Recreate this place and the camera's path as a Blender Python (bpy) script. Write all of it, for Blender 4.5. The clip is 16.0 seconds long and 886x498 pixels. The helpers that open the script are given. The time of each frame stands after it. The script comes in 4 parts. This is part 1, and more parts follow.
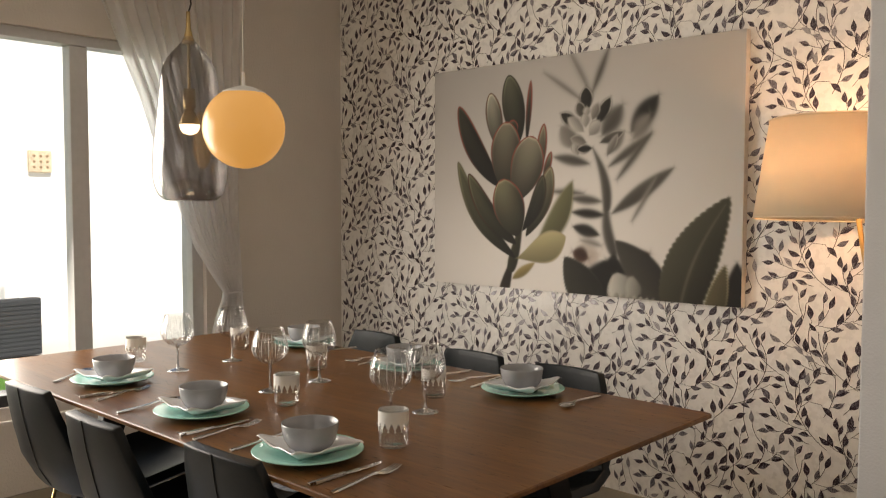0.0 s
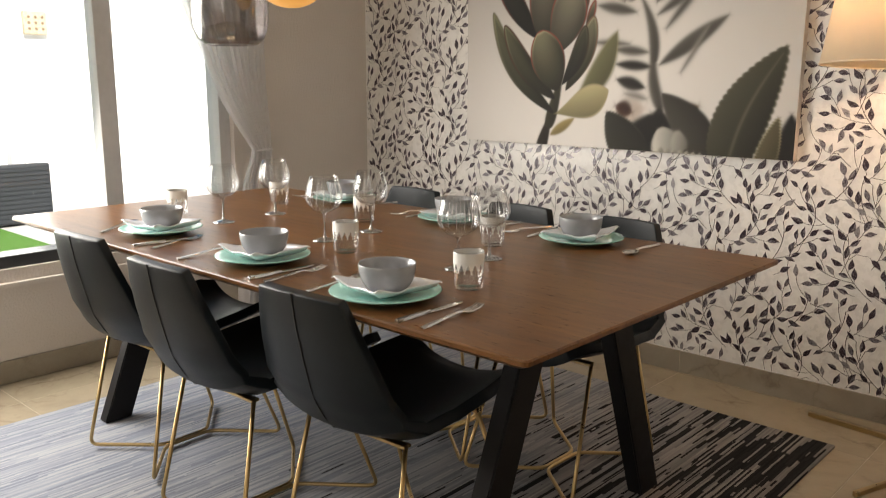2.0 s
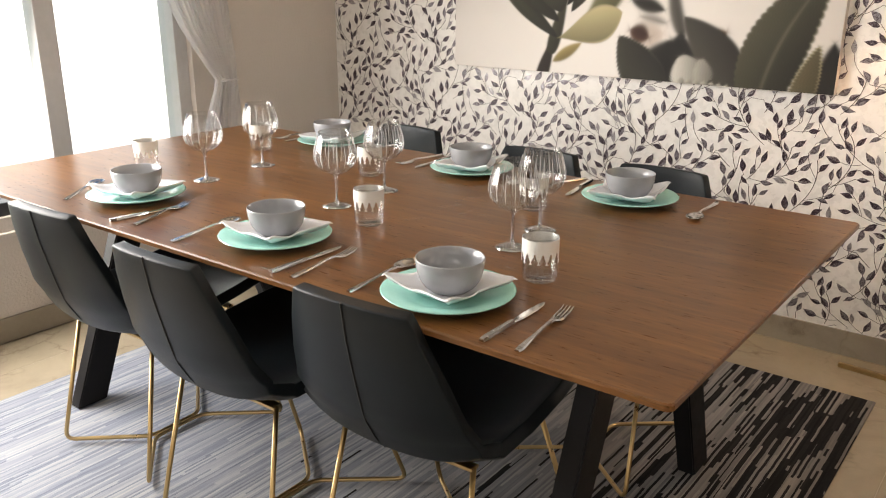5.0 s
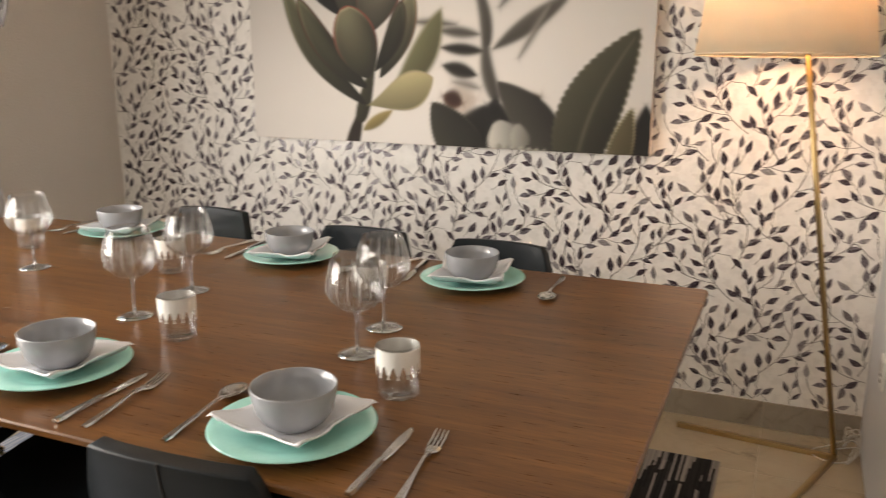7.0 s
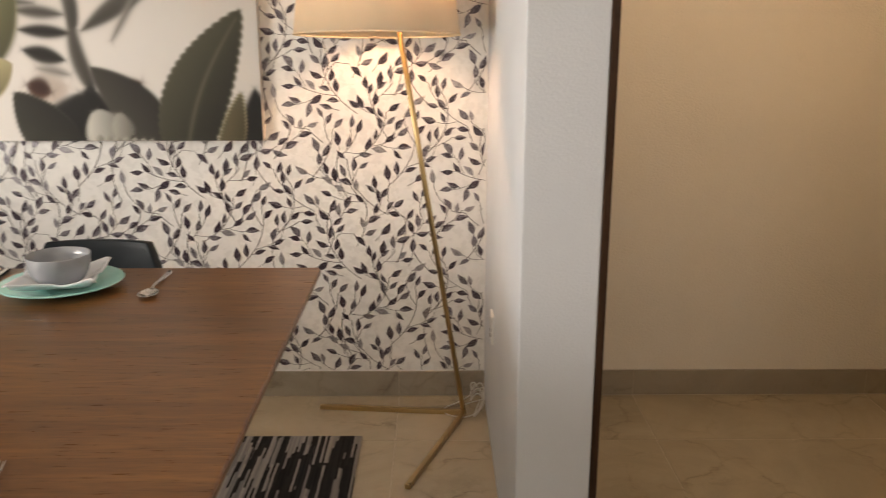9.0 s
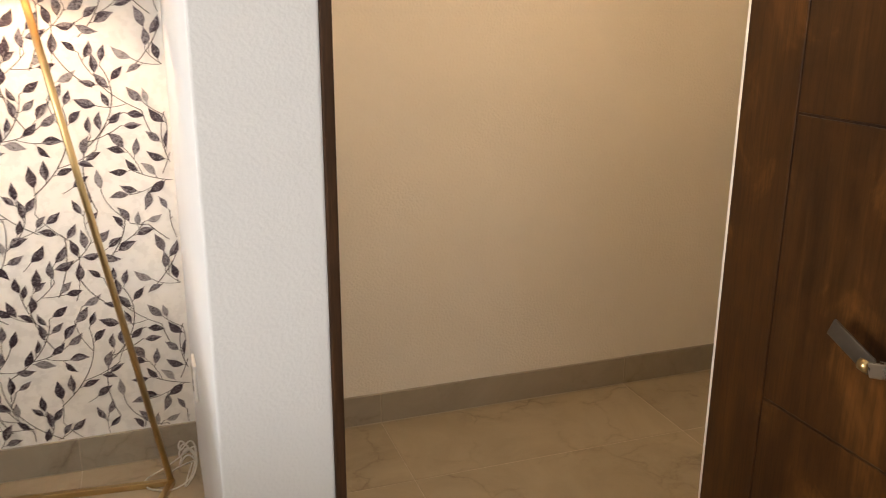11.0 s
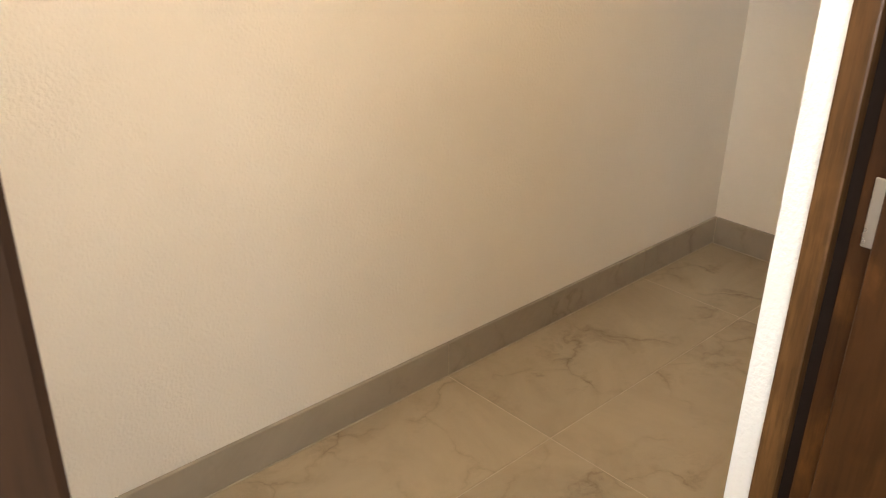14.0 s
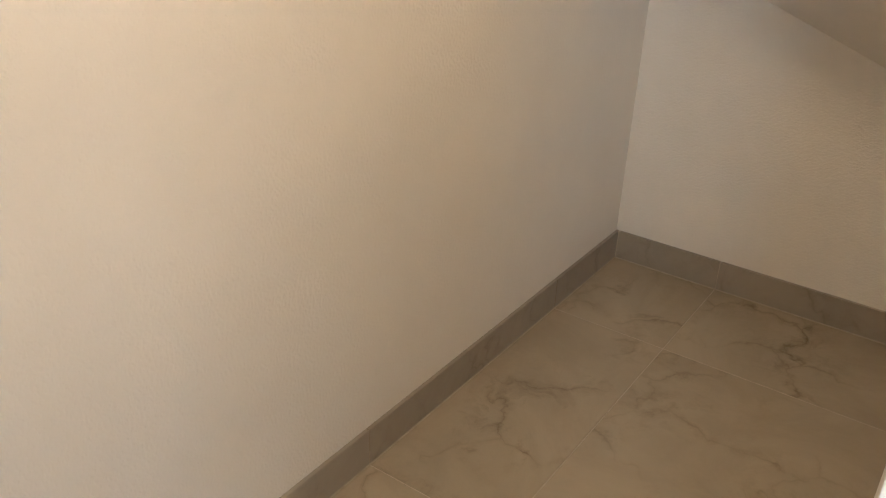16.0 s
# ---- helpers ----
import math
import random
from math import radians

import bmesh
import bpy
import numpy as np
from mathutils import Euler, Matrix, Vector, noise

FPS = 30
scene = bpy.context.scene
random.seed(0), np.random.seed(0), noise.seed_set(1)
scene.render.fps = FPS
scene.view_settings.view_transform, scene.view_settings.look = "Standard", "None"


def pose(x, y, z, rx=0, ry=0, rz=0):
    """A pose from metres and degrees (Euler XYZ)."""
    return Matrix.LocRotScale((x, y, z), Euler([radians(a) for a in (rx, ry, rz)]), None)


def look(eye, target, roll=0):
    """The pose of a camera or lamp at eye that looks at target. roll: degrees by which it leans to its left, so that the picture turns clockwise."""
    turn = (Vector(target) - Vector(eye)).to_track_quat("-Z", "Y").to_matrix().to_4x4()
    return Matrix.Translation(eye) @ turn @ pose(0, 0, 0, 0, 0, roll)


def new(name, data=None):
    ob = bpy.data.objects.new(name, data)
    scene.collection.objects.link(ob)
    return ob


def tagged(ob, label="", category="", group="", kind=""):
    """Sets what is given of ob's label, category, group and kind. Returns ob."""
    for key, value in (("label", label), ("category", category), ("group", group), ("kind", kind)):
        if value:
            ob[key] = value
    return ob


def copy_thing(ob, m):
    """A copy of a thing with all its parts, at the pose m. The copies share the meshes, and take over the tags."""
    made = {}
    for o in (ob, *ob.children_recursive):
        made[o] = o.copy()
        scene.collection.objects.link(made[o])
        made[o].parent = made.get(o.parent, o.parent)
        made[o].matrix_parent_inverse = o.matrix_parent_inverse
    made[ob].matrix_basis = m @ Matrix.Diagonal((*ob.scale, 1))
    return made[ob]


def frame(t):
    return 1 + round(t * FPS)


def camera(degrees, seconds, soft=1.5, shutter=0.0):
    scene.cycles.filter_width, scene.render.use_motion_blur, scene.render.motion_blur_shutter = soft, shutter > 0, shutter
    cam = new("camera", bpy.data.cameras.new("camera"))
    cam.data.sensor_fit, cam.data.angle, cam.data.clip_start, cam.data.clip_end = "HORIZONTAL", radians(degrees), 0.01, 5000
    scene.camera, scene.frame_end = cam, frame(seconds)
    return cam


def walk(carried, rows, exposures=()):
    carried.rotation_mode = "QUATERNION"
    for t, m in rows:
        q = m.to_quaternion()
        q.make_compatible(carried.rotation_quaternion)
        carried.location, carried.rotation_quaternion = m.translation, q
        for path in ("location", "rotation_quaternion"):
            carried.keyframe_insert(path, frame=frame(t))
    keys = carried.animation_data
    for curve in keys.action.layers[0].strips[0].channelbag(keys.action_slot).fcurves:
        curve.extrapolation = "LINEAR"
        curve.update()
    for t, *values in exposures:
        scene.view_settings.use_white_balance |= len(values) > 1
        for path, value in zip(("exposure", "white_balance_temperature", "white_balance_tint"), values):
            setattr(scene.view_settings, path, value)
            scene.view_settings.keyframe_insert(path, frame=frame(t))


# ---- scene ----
cam = camera(55.9, 16.0, soft=1.0, shutter=0.35)
PATH = [
    (0, (3.7, -3.127, 1.33), (2.342, -1.664, 1.225), 0.1),
    (0.5, (3.658, -3.104, 1.299), (2.307, -1.64, 1.132), 0.1),
    (1, (3.614, -3.128, 1.277), (2.271, -1.667, 1.033), 0.2),
    (1.5, (3.567, -3.178, 1.263), (2.233, -1.724, 0.939), 0.1),
    (2, (3.52, -3.22, 1.241), (2.199, -1.773, 0.839), 0.2),
    (2.5, (3.486, -3.249, 1.224), (2.182, -1.813, 0.735), 0.1),
    (3, (3.401, -3.203, 1.218), (2.127, -1.773, 0.643), 0.1),
    (3.2, (3.365, -3.178, 1.231), (2.101, -1.749, 0.631), 0.1),
    (5.3, (3.025, -3.096, 1.353), (1.9, -1.565, 0.73), -0.0),
    (5.5, (2.998, -3.069, 1.362), (1.893, -1.516, 0.757), -0.0),
    (6, (2.919, -3.005, 1.358), (1.854, -1.403, 0.811), 0.0),
    (6.5, (2.87, -2.967, 1.351), (1.893, -1.297, 0.844), -0.2),
    (7, (2.848, -2.932, 1.339), (2.089, -1.149, 0.846), -0.1),
    (7.5, (2.861, -2.901, 1.341), (2.341, -1.035, 0.845), -0.1),
    (8, (2.887, -2.904, 1.328), (2.561, -0.995, 0.828), -0.1),
    (8.5, (2.919, -2.9, 1.315), (2.763, -0.971, 0.812), 0.1),
    (9, (2.956, -2.837, 1.295), (2.974, -0.902, 0.79), 0.0),
    (9.5, (3.024, -2.729, 1.262), (3.233, -0.798, 0.766), 0.1),
    (10, (3.067, -2.621, 1.244), (3.443, -0.724, 0.733), 0.4),
    (10.2, (3.068, -2.553, 1.240), (3.505, -0.67, 0.723), 0.3),
    (12.3, (3.138, -1.847, 1.252), (4.081, -0.217, 0.578), 1.0),
    (13, (3.194, -1.641, 1.213), (4.309, -0.148, 0.486), 1.0),
    (13.5, (3.242, -1.482, 1.196), (4.42, -0.063, 0.423), 1.0),
    (14, (3.276, -1.327, 1.198), (4.518, -0.001, 0.363), 0.9),
    (14.5, (3.342, -1.211, 1.196), (4.689, -0.015, 0.327), 1.0),
    (15, (3.414, -1.103, 1.196), (4.837, -0.008, 0.315), 1.0),
    (15.5, (3.435, -1.034, 1.216), (4.891, 0.011, 0.329), 1.2),
    (16, (3.435, -0.948, 1.299), (4.896, 0.06, 0.377), 2.1),
]
EXPOSURES = [(0.0, 0.17, 7300, 13), (1.5, 0.46, 7100, 12), (2.1, 0.62, 6800, 11), (3.0, 0.97, 6750, 11), (5.5, 1.0, 6700, 12), (6.3, 0.87, 6800, 12), (7.0, 0.70, 6950, 13), (8.2, 0.60, 7000, 13), (9.0, 0.74, 6850, 12), (10.2, 1.06, 6650, 11), (12.5, 1.72, 6650, 9), (13.2, 1.90, 6400, 7), (14.0, 2.16, 5700, 6), (15.0, 2.17, 5500, 7), (16.0, 1.86, 5250, 7)]
walk(cam, [(t, look(eye, target, roll)) for t, eye, target, roll in PATH], EXPOSURES)

# world and lights

world = bpy.data.worlds.new("sky")
scene.world = world
world.use_nodes = True
wn = world.node_tree
sky = wn.nodes.new("ShaderNodeTexSky")
sky.sky_type, sky.sun_disc = "NISHITA", False
sky.sun_elevation, sky.sun_rotation = radians(44), radians(102)
wn.links.new(sky.outputs[0], wn.nodes["Background"].inputs[0])
wn.nodes["Background"].inputs[1].default_value = 0.12


def lamp(name, kind, energy, color, m, **sizes):
    data = bpy.data.lights.new(name, kind)
    data.energy, data.color = energy, color
    if kind == "AREA":
        data.shape, data.size, data.size_y = "RECTANGLE", sizes["size"], sizes["size_y"]
    elif kind == "SUN":
        data.angle = sizes["angle"]
    else:
        data.shadow_soft_size = sizes["radius"]
    ob = new(name, data)
    ob.matrix_world = m
    return ob


lamp("sun", "SUN", 5.0, (1, 0.96, 0.9), look((7.0, -1.5, 7.0), (0, 0, 0)), angle=radians(0.5))
lamp("window_daylight", "AREA", 74, (1.0, 0.955, 0.90), look((-0.12, -2.72, 1.3), (2.0, -2.9, 0.5)), size=1.95, size_y=1.5)
lamp("rear_daylight", "AREA", 10.5, (1.0, 0.985, 0.97), look((3.3, -5.62, 1.6), (3.1, -2.0, 0.1)), size=2.6, size_y=1.8)
lamp("shade_bulb", "POINT", 7.4, (1.0, 0.64, 0.39), pose(2.785, -0.275, 1.515), radius=0.05)
lamp("globe_bulb", "POINT", 1.5, (1.0, 0.62, 0.30), pose(1.418, -1.6, 1.574), radius=0.05)
lamp("closet_bulb", "POINT", 7.2, (1.0, 0.66, 0.36), pose(4.0, -0.82, 1.75), radius=0.11)


# ---- materials ----
def nodes_of(name):
    m = bpy.data.materials.new(name)
    m.use_nodes = True
    return m, m.node_tree, m.node_tree.nodes["Principled BSDF"]


def mapped(t, scale, coord="Object"):
    tc = t.nodes.new("ShaderNodeTexCoord")
    mp = t.nodes.new("ShaderNodeMapping")
    mp.inputs["Scale"].default_value = scale
    t.links.new(tc.outputs[coord], mp.inputs[0])
    return mp.outputs[0]


def noise_tex(t, vec, scale, detail=6.0, rough=0.6, distort=0.0):
    n = t.nodes.new("ShaderNodeTexNoise")
    n.inputs["Scale"].default_value, n.inputs["Detail"].default_value = scale, detail
    n.inputs["Roughness"].default_value, n.inputs["Distortion"].default_value = rough, distort
    t.links.new(vec, n.inputs["Vector"])
    return n.outputs["Fac"]


def ramp(t, fac, stops):
    r = t.nodes.new("ShaderNodeValToRGB")
    els = r.color_ramp.elements
    while len(els) < len(stops):
        els.new(0.5)
    for e, (p, c) in zip(els, stops):
        e.position, e.color = p, (*c, 1)
    t.links.new(fac, r.inputs[0])
    return r.outputs[0]


def mix(t, fac, a, b, mode="MIX"):
    m = t.nodes.new("ShaderNodeMix")
    m.data_type, m.blend_type = "RGBA", mode
    for sock, v in ((m.inputs[0], fac), (m.inputs[6], a), (m.inputs[7], b)):
        if isinstance(v, (int, float)):
            sock.default_value = v
        elif isinstance(v, tuple):
            sock.default_value = (*v, 1)
        else:
            t.links.new(v, sock)
    return m.outputs[2]


def bump(t, b, height, strength, distance=0.002):
    n = t.nodes.new("ShaderNodeBump")
    n.inputs["Strength"].default_value, n.inputs["Distance"].default_value = strength, distance
    t.links.new(height, n.inputs["Height"])
    t.links.new(n.outputs[0], b.inputs["Normal"])


def plain(name, color, rough, metal=0.0, vary=0.12, scale=30.0, bumps=0.1, bscale=200.0, coat=0.0, rvary=0.1, bdist=0.0015):
    m, t, b = nodes_of(name)
    vec = mapped(t, (1, 1, 1))
    f = noise_tex(t, vec, scale)
    dark = tuple(c * (1 - vary) for c in color)
    light = tuple(min(1, c * (1 + vary)) for c in color)
    t.links.new(ramp(t, f, [(0.3, dark), (0.7, light)]), b.inputs["Base Color"])
    rr = t.nodes.new("ShaderNodeMapRange")
    rr.inputs["To Min"].default_value, rr.inputs["To Max"].default_value = max(0.02, rough - rvary), min(1, rough + rvary)
    t.links.new(f, rr.inputs["Value"])
    t.links.new(rr.outputs[0], b.inputs["Roughness"])
    b.inputs["Metallic"].default_value = metal
    b.inputs["Coat Weight"].default_value = coat
    if bumps:
        bump(t, b, noise_tex(t, vec, bscale, 4), bumps, bdist)
    return m


def plaster(name, color, grain=0.35, gscale=95.0):
    m, t, b = nodes_of(name)
    vec = mapped(t, (1, 1, 1))
    big = noise_tex(t, vec, 1.7, 5)
    fine = noise_tex(t, vec, gscale, 3, 0.5)
    a = ramp(t, big, [(0.3, tuple(c * 0.95 for c in color)), (0.7, tuple(min(1, c * 1.03) for c in color))])
    t.links.new(a, b.inputs["Base Color"])
    b.inputs["Roughness"].default_value = 0.75
    lumps = ramp(t, fine, [(0.35, (0, 0, 0)), (0.68, (1, 1, 1))])
    bump(t, b, lumps, grain, 0.003)
    return m


def tile_mat(name, base, vein, rough, bright=1.0):
    m, t, b = nodes_of(name)
    info = t.nodes.new("ShaderNodeObjectInfo")
    geo = t.nodes.new("ShaderNodeNewGeometry")
    shift = t.nodes.new("ShaderNodeVectorMath")
    shift.operation = "MULTIPLY_ADD"
    t.links.new(info.outputs["Random"], shift.inputs[0])
    shift.inputs[1].default_value = (31, 17, 0)
    t.links.new(geo.outputs["Position"], shift.inputs[2])
    vec = shift.outputs[0]
    cloud = noise_tex(t, vec, 2.6, 9, 0.66, 1.2)
    col = ramp(t, cloud, [(0.25, tuple(c * 0.82 for c in base)), (0.55, base), (0.8, tuple(min(1, c * 1.1) for c in base))])
    # hair cracks in broken stretches, and loose brown clouds beside them
    warp = t.nodes.new("ShaderNodeTexNoise")
    warp.inputs["Scale"].default_value, warp.inputs["Detail"].default_value = 5.0, 7.0
    t.links.new(vec, warp.inputs["Vector"])
    bent = t.nodes.new("ShaderNodeVectorMath")
    bent.operation = "MULTIPLY_ADD"
    t.links.new(warp.outputs["Color"], bent.inputs[0])
    bent.inputs[1].default_value = (0.32, 0.32, 0.32)
    t.links.new(vec, bent.inputs[2])
    edge = t.nodes.new("ShaderNodeTexVoronoi")
    edge.feature = "DISTANCE_TO_EDGE"
    edge.inputs["Scale"].default_value = 3.1
    t.links.new(bent.outputs[0], edge.inputs["Vector"])
    veins = ramp(t, edge.outputs["Distance"], [(0.0, (0.6, 0.6, 0.6)), (0.015, (0.22, 0.22, 0.22)), (0.05, (0, 0, 0))])
    patch = ramp(t, noise_tex(t, vec, 3.3, 6, 0.6, 0.4), [(0.42, (0, 0, 0)), (0.64, (1, 1, 1))])
    smear = ramp(t, noise_tex(t, bent.outputs[0], 7.5, 8, 0.72, 0.3), [(0.50, (0, 0, 0)), (0.72, (0.85, 0.85, 0.85))])
    near = ramp(t, edge.outputs["Distance"], [(0.02, (1, 1, 1)), (0.30, (0.25, 0.25, 0.25))])
    both = mix(t, 1.0, veins, mix(t, 1.0, smear, near, "MULTIPLY"), "ADD")
    mask = mix(t, 1.0, both, patch, "MULTIPLY")
    t.links.new(mix(t, mask, col, vein), b.inputs["Base Color"])
    b.inputs["Roughness"].default_value = rough
    bump(t, b, noise_tex(t, vec, 60, 5), 0.06)
    return m


def wood(name, dark, mid, light, rough, axis="x", scale=1.0, coat=0.15, blotch=0.0):
    m, t, b = nodes_of(name)
    s = {"x": (1.2, 16, 16), "y": (16, 1.2, 16), "z": (16, 16, 1.2)}[axis]
    vec = mapped(t, tuple(c * scale for c in s))
    grain = noise_tex(t, vec, 2.0, 9, 0.62, 0.9)
    big = noise_tex(t, mapped(t, tuple(c * 0.12 * scale for c in s)), 1.8, 4, 0.5, 0.5)
    fine = noise_tex(t, mapped(t, tuple(c * 5 * scale for c in s)), 3.0, 3)
    c1 = ramp(t, grain, [(0.3, dark), (0.5, mid), (0.72, light)])
    c2 = mix(t, 0.5, c1, ramp(t, big, [(0.3, dark), (0.7, light)]), "MIX")
    blot = noise_tex(t, mapped(t, (3.0, 3.0, 2.0)), 2.2, 5, 0.6, 1.0)
    c2 = mix(t, blotch, c2, ramp(t, blot, [(0.32, dark), (0.52, mid), (0.7, light)]))
    c3 = mix(t, 0.45, c2, ramp(t, fine, [(0.36, (0.35, 0.35, 0.35)), (0.56, (1, 1, 1))]), "MULTIPLY")
    t.links.new(c3, b.inputs["Base Color"])
    rr = t.nodes.new("ShaderNodeMapRange")
    rr.inputs["To Min"].default_value, rr.inputs["To Max"].default_value = rough - 0.06, rough + 0.1
    t.links.new(fine, rr.inputs["Value"])
    t.links.new(rr.outputs[0], b.inputs["Roughness"])
    b.inputs["Coat Weight"].default_value, b.inputs["Coat Roughness"].default_value = coat, 0.25
    b.inputs["Specular IOR Level"].default_value = 0.22
    bump(t, b, fine, 0.08, 0.001)
    return m


def thin_glass(name, tint=(1, 1, 1), edge=0.6, face=0.05):
    m, t, b = nodes_of(name)
    t.nodes.remove(b)
    tr = t.nodes.new("ShaderNodeBsdfTransparent")
    tr.inputs[0].default_value = (*tint, 1)
    gl = t.nodes.new("ShaderNodeBsdfGlossy")
    gl.inputs["Roughness"].default_value = 0.02
    lw = t.nodes.new("ShaderNodeLayerWeight")
    lw.inputs[0].default_value = 0.5
    pw = t.nodes.new("ShaderNodeMath")
    pw.operation, pw.inputs[1].default_value = "POWER", 3.5
    t.links.new(lw.outputs["Facing"], pw.inputs[0])
    ad = t.nodes.new("ShaderNodeMath")
    ad.operation, ad.inputs[1].default_value, ad.inputs[2].default_value = "MULTIPLY_ADD", edge, face
    t.links.new(pw.outputs[0], ad.inputs[0])
    mx = t.nodes.new("ShaderNodeMixShader")
    t.links.new(ad.outputs[0], mx.inputs[0])
    t.links.new(tr.outputs[0], mx.inputs[1])
    t.links.new(gl.outputs[0], mx.inputs[2])
    t.links.new(mx.outputs[0], t.nodes["Material Output"].inputs[0])
    return m


def cloth_light(name, color, trans, rough=0.9, through_share=0.0, weave=900.0):
    """Thin cloth that lets light through it."""
    m, t, b = nodes_of(name)
    vec = mapped(t, (1, 1, 1))
    w = noise_tex(t, vec, weave, 2)
    b.inputs["Roughness"].default_value = rough
    col = ramp(t, noise_tex(t, vec, 6, 4), [(0.3, tuple(c * 0.94 for c in color)), (0.7, color)])
    t.links.new(col, b.inputs["Base Color"])
    bump(t, b, w, 0.1, 0.001)
    tl = t.nodes.new("ShaderNodeBsdfTranslucent")
    t.links.new(col, tl.inputs[0])
    mx = t.nodes.new("ShaderNodeMixShader")
    mx.inputs[0].default_value = trans
    t.links.new(b.outputs[0], mx.inputs[1])
    t.links.new(tl.outputs[0], mx.inputs[2])
    last = mx.outputs[0]
    if through_share:
        tp = t.nodes.new("ShaderNodeBsdfTransparent")
        m2 = t.nodes.new("ShaderNodeMixShader")
        m2.inputs[0].default_value = through_share
        t.links.new(last, m2.inputs[1])
        t.links.new(tp.outputs[0], m2.inputs[2])
        last = m2.outputs[0]
    t.links.new(last, t.nodes["Material Output"].inputs[0])
    return m


def glow(name, color, strength, base=(0.9, 0.85, 0.75)):
    m, t, b = nodes_of(name)
    b.inputs["Base Color"].default_value = (*base, 1)
    b.inputs["Roughness"].default_value = 0.25
    b.inputs["Emission Color"].default_value = (*color, 1)
    b.inputs["Emission Strength"].default_value = strength
    return m


def rug_mat():
    """Woven picks of yarn: narrow dashes along y, each with its own shade, darker towards one end."""
    m, t, b = nodes_of("woven_rug")
    sep = t.nodes.new("ShaderNodeSeparateXYZ")
    t.links.new(mapped(t, (1, 1, 1)), sep.inputs[0])

    def calc(op, a, c=0.0, d=0.0):
        n = t.nodes.new("ShaderNodeMath")
        n.operation = op
        for sock, v in zip(n.inputs, (a, c, d)):
            if isinstance(v, (int, float)):
                sock.default_value = v
            else:
                t.links.new(v, sock)
        return n.outputs[0]

    def dashes(width, length, seed):
        wob = calc("MULTIPLY_ADD", noise_tex(t, mapped(t, (6, 9, 1)), 1.0, 2), 0.006, sep.outputs[0])
        col = calc("FLOOR", calc("DIVIDE", wob, width))
        w1 = t.nodes.new("ShaderNodeTexWhiteNoise")
        w1.noise_dimensions = "1D"
        t.links.new(calc("ADD", col, seed), w1.inputs["W"])
        row = calc("FLOOR", calc("ADD", calc("DIVIDE", sep.outputs[1], length), calc("MULTIPLY", w1.outputs["Value"], 7.0)))
        w2 = t.nodes.new("ShaderNodeTexWhiteNoise")
        w2.noise_dimensions = "1D"
        t.links.new(calc("ADD", calc("MULTIPLY", col, 17.31), calc("MULTIPLY_ADD", row, 3.77, seed)), w2.inputs["W"])
        return w2.outputs["Value"]

    side = t.nodes.new("ShaderNodeMapRange")
    side.inputs["From Min"].default_value, side.inputs["From Max"].default_value = -0.55, 1.15
    t.links.new(sep.outputs[0], side.inputs["Value"])
    drift = calc("MULTIPLY_ADD", noise_tex(t, mapped(t, (2.2, 1.2, 1)), 1.0, 3), 0.36, -0.18)
    share = calc("ADD", calc("MULTIPLY", calc("POWER", side.outputs[0], 2.0), 0.70), drift)
    dark = calc("LESS_THAN", calc("MULTIPLY_ADD", dashes(0.0072, 0.19, 1.3), 0.72, calc("MULTIPLY", dashes(0.021, 0.33, 8.1), 0.28)), share)
    tone = calc("MULTIPLY_ADD", dashes(0.0065, 0.27, 4.7), 0.34, calc("MULTIPLY", noise_tex(t, mapped(t, (95, 4, 1)), 1.0, 8, 0.75), 0.66))
    blue = ramp(t, tone, [(0.22, (0.13, 0.15, 0.20)), (0.42, (0.24, 0.265, 0.32)), (0.60, (0.34, 0.36, 0.395)), (0.78, (0.45, 0.455, 0.465))])
    warm = ramp(t, tone, [(0.15, (0.10, 0.095, 0.085)), (0.5, (0.19, 0.175, 0.16)), (0.85, (0.30, 0.28, 0.25))])
    pale = mix(t, side.outputs[0], blue, warm)
    black = ramp(t, tone, [(0.2, (0.006, 0.006, 0.007)), (0.8, (0.022, 0.021, 0.021))])
    t.links.new(mix(t, dark, pale, black), b.inputs["Base Color"])
    b.inputs["Roughness"].default_value = 0.95
    b.inputs["Specular IOR Level"].default_value = 0.15
    bump(t, b, noise_tex(t, mapped(t, (160, 40, 1)), 1.0, 4), 0.5, 0.004)
    return m


def foil(name, ink, silver, level):
    """Dark ink with silvery flakes."""
    m, t, b = nodes_of(name)
    vec = mapped(t, (1, 1, 1))
    f = noise_tex(t, vec, 260, 5, 0.75)
    share = ramp(t, f, [(level - 0.06, (0, 0, 0)), (level + 0.03, (1, 1, 1))])
    tone = ramp(t, noise_tex(t, vec, 25, 3), [(0.3, ink), (0.7, tuple(c * 1.9 for c in ink))])
    t.links.new(mix(t, share, tone, silver), b.inputs["Base Color"])
    t.links.new(mix(t, share, (0.05, 0.05, 0.05), (0.55, 0.55, 0.55)), b.inputs["Metallic"])
    b.inputs["Roughness"].default_value = 0.30
    bump(t, b, f, 0.1, 0.001)
    return m


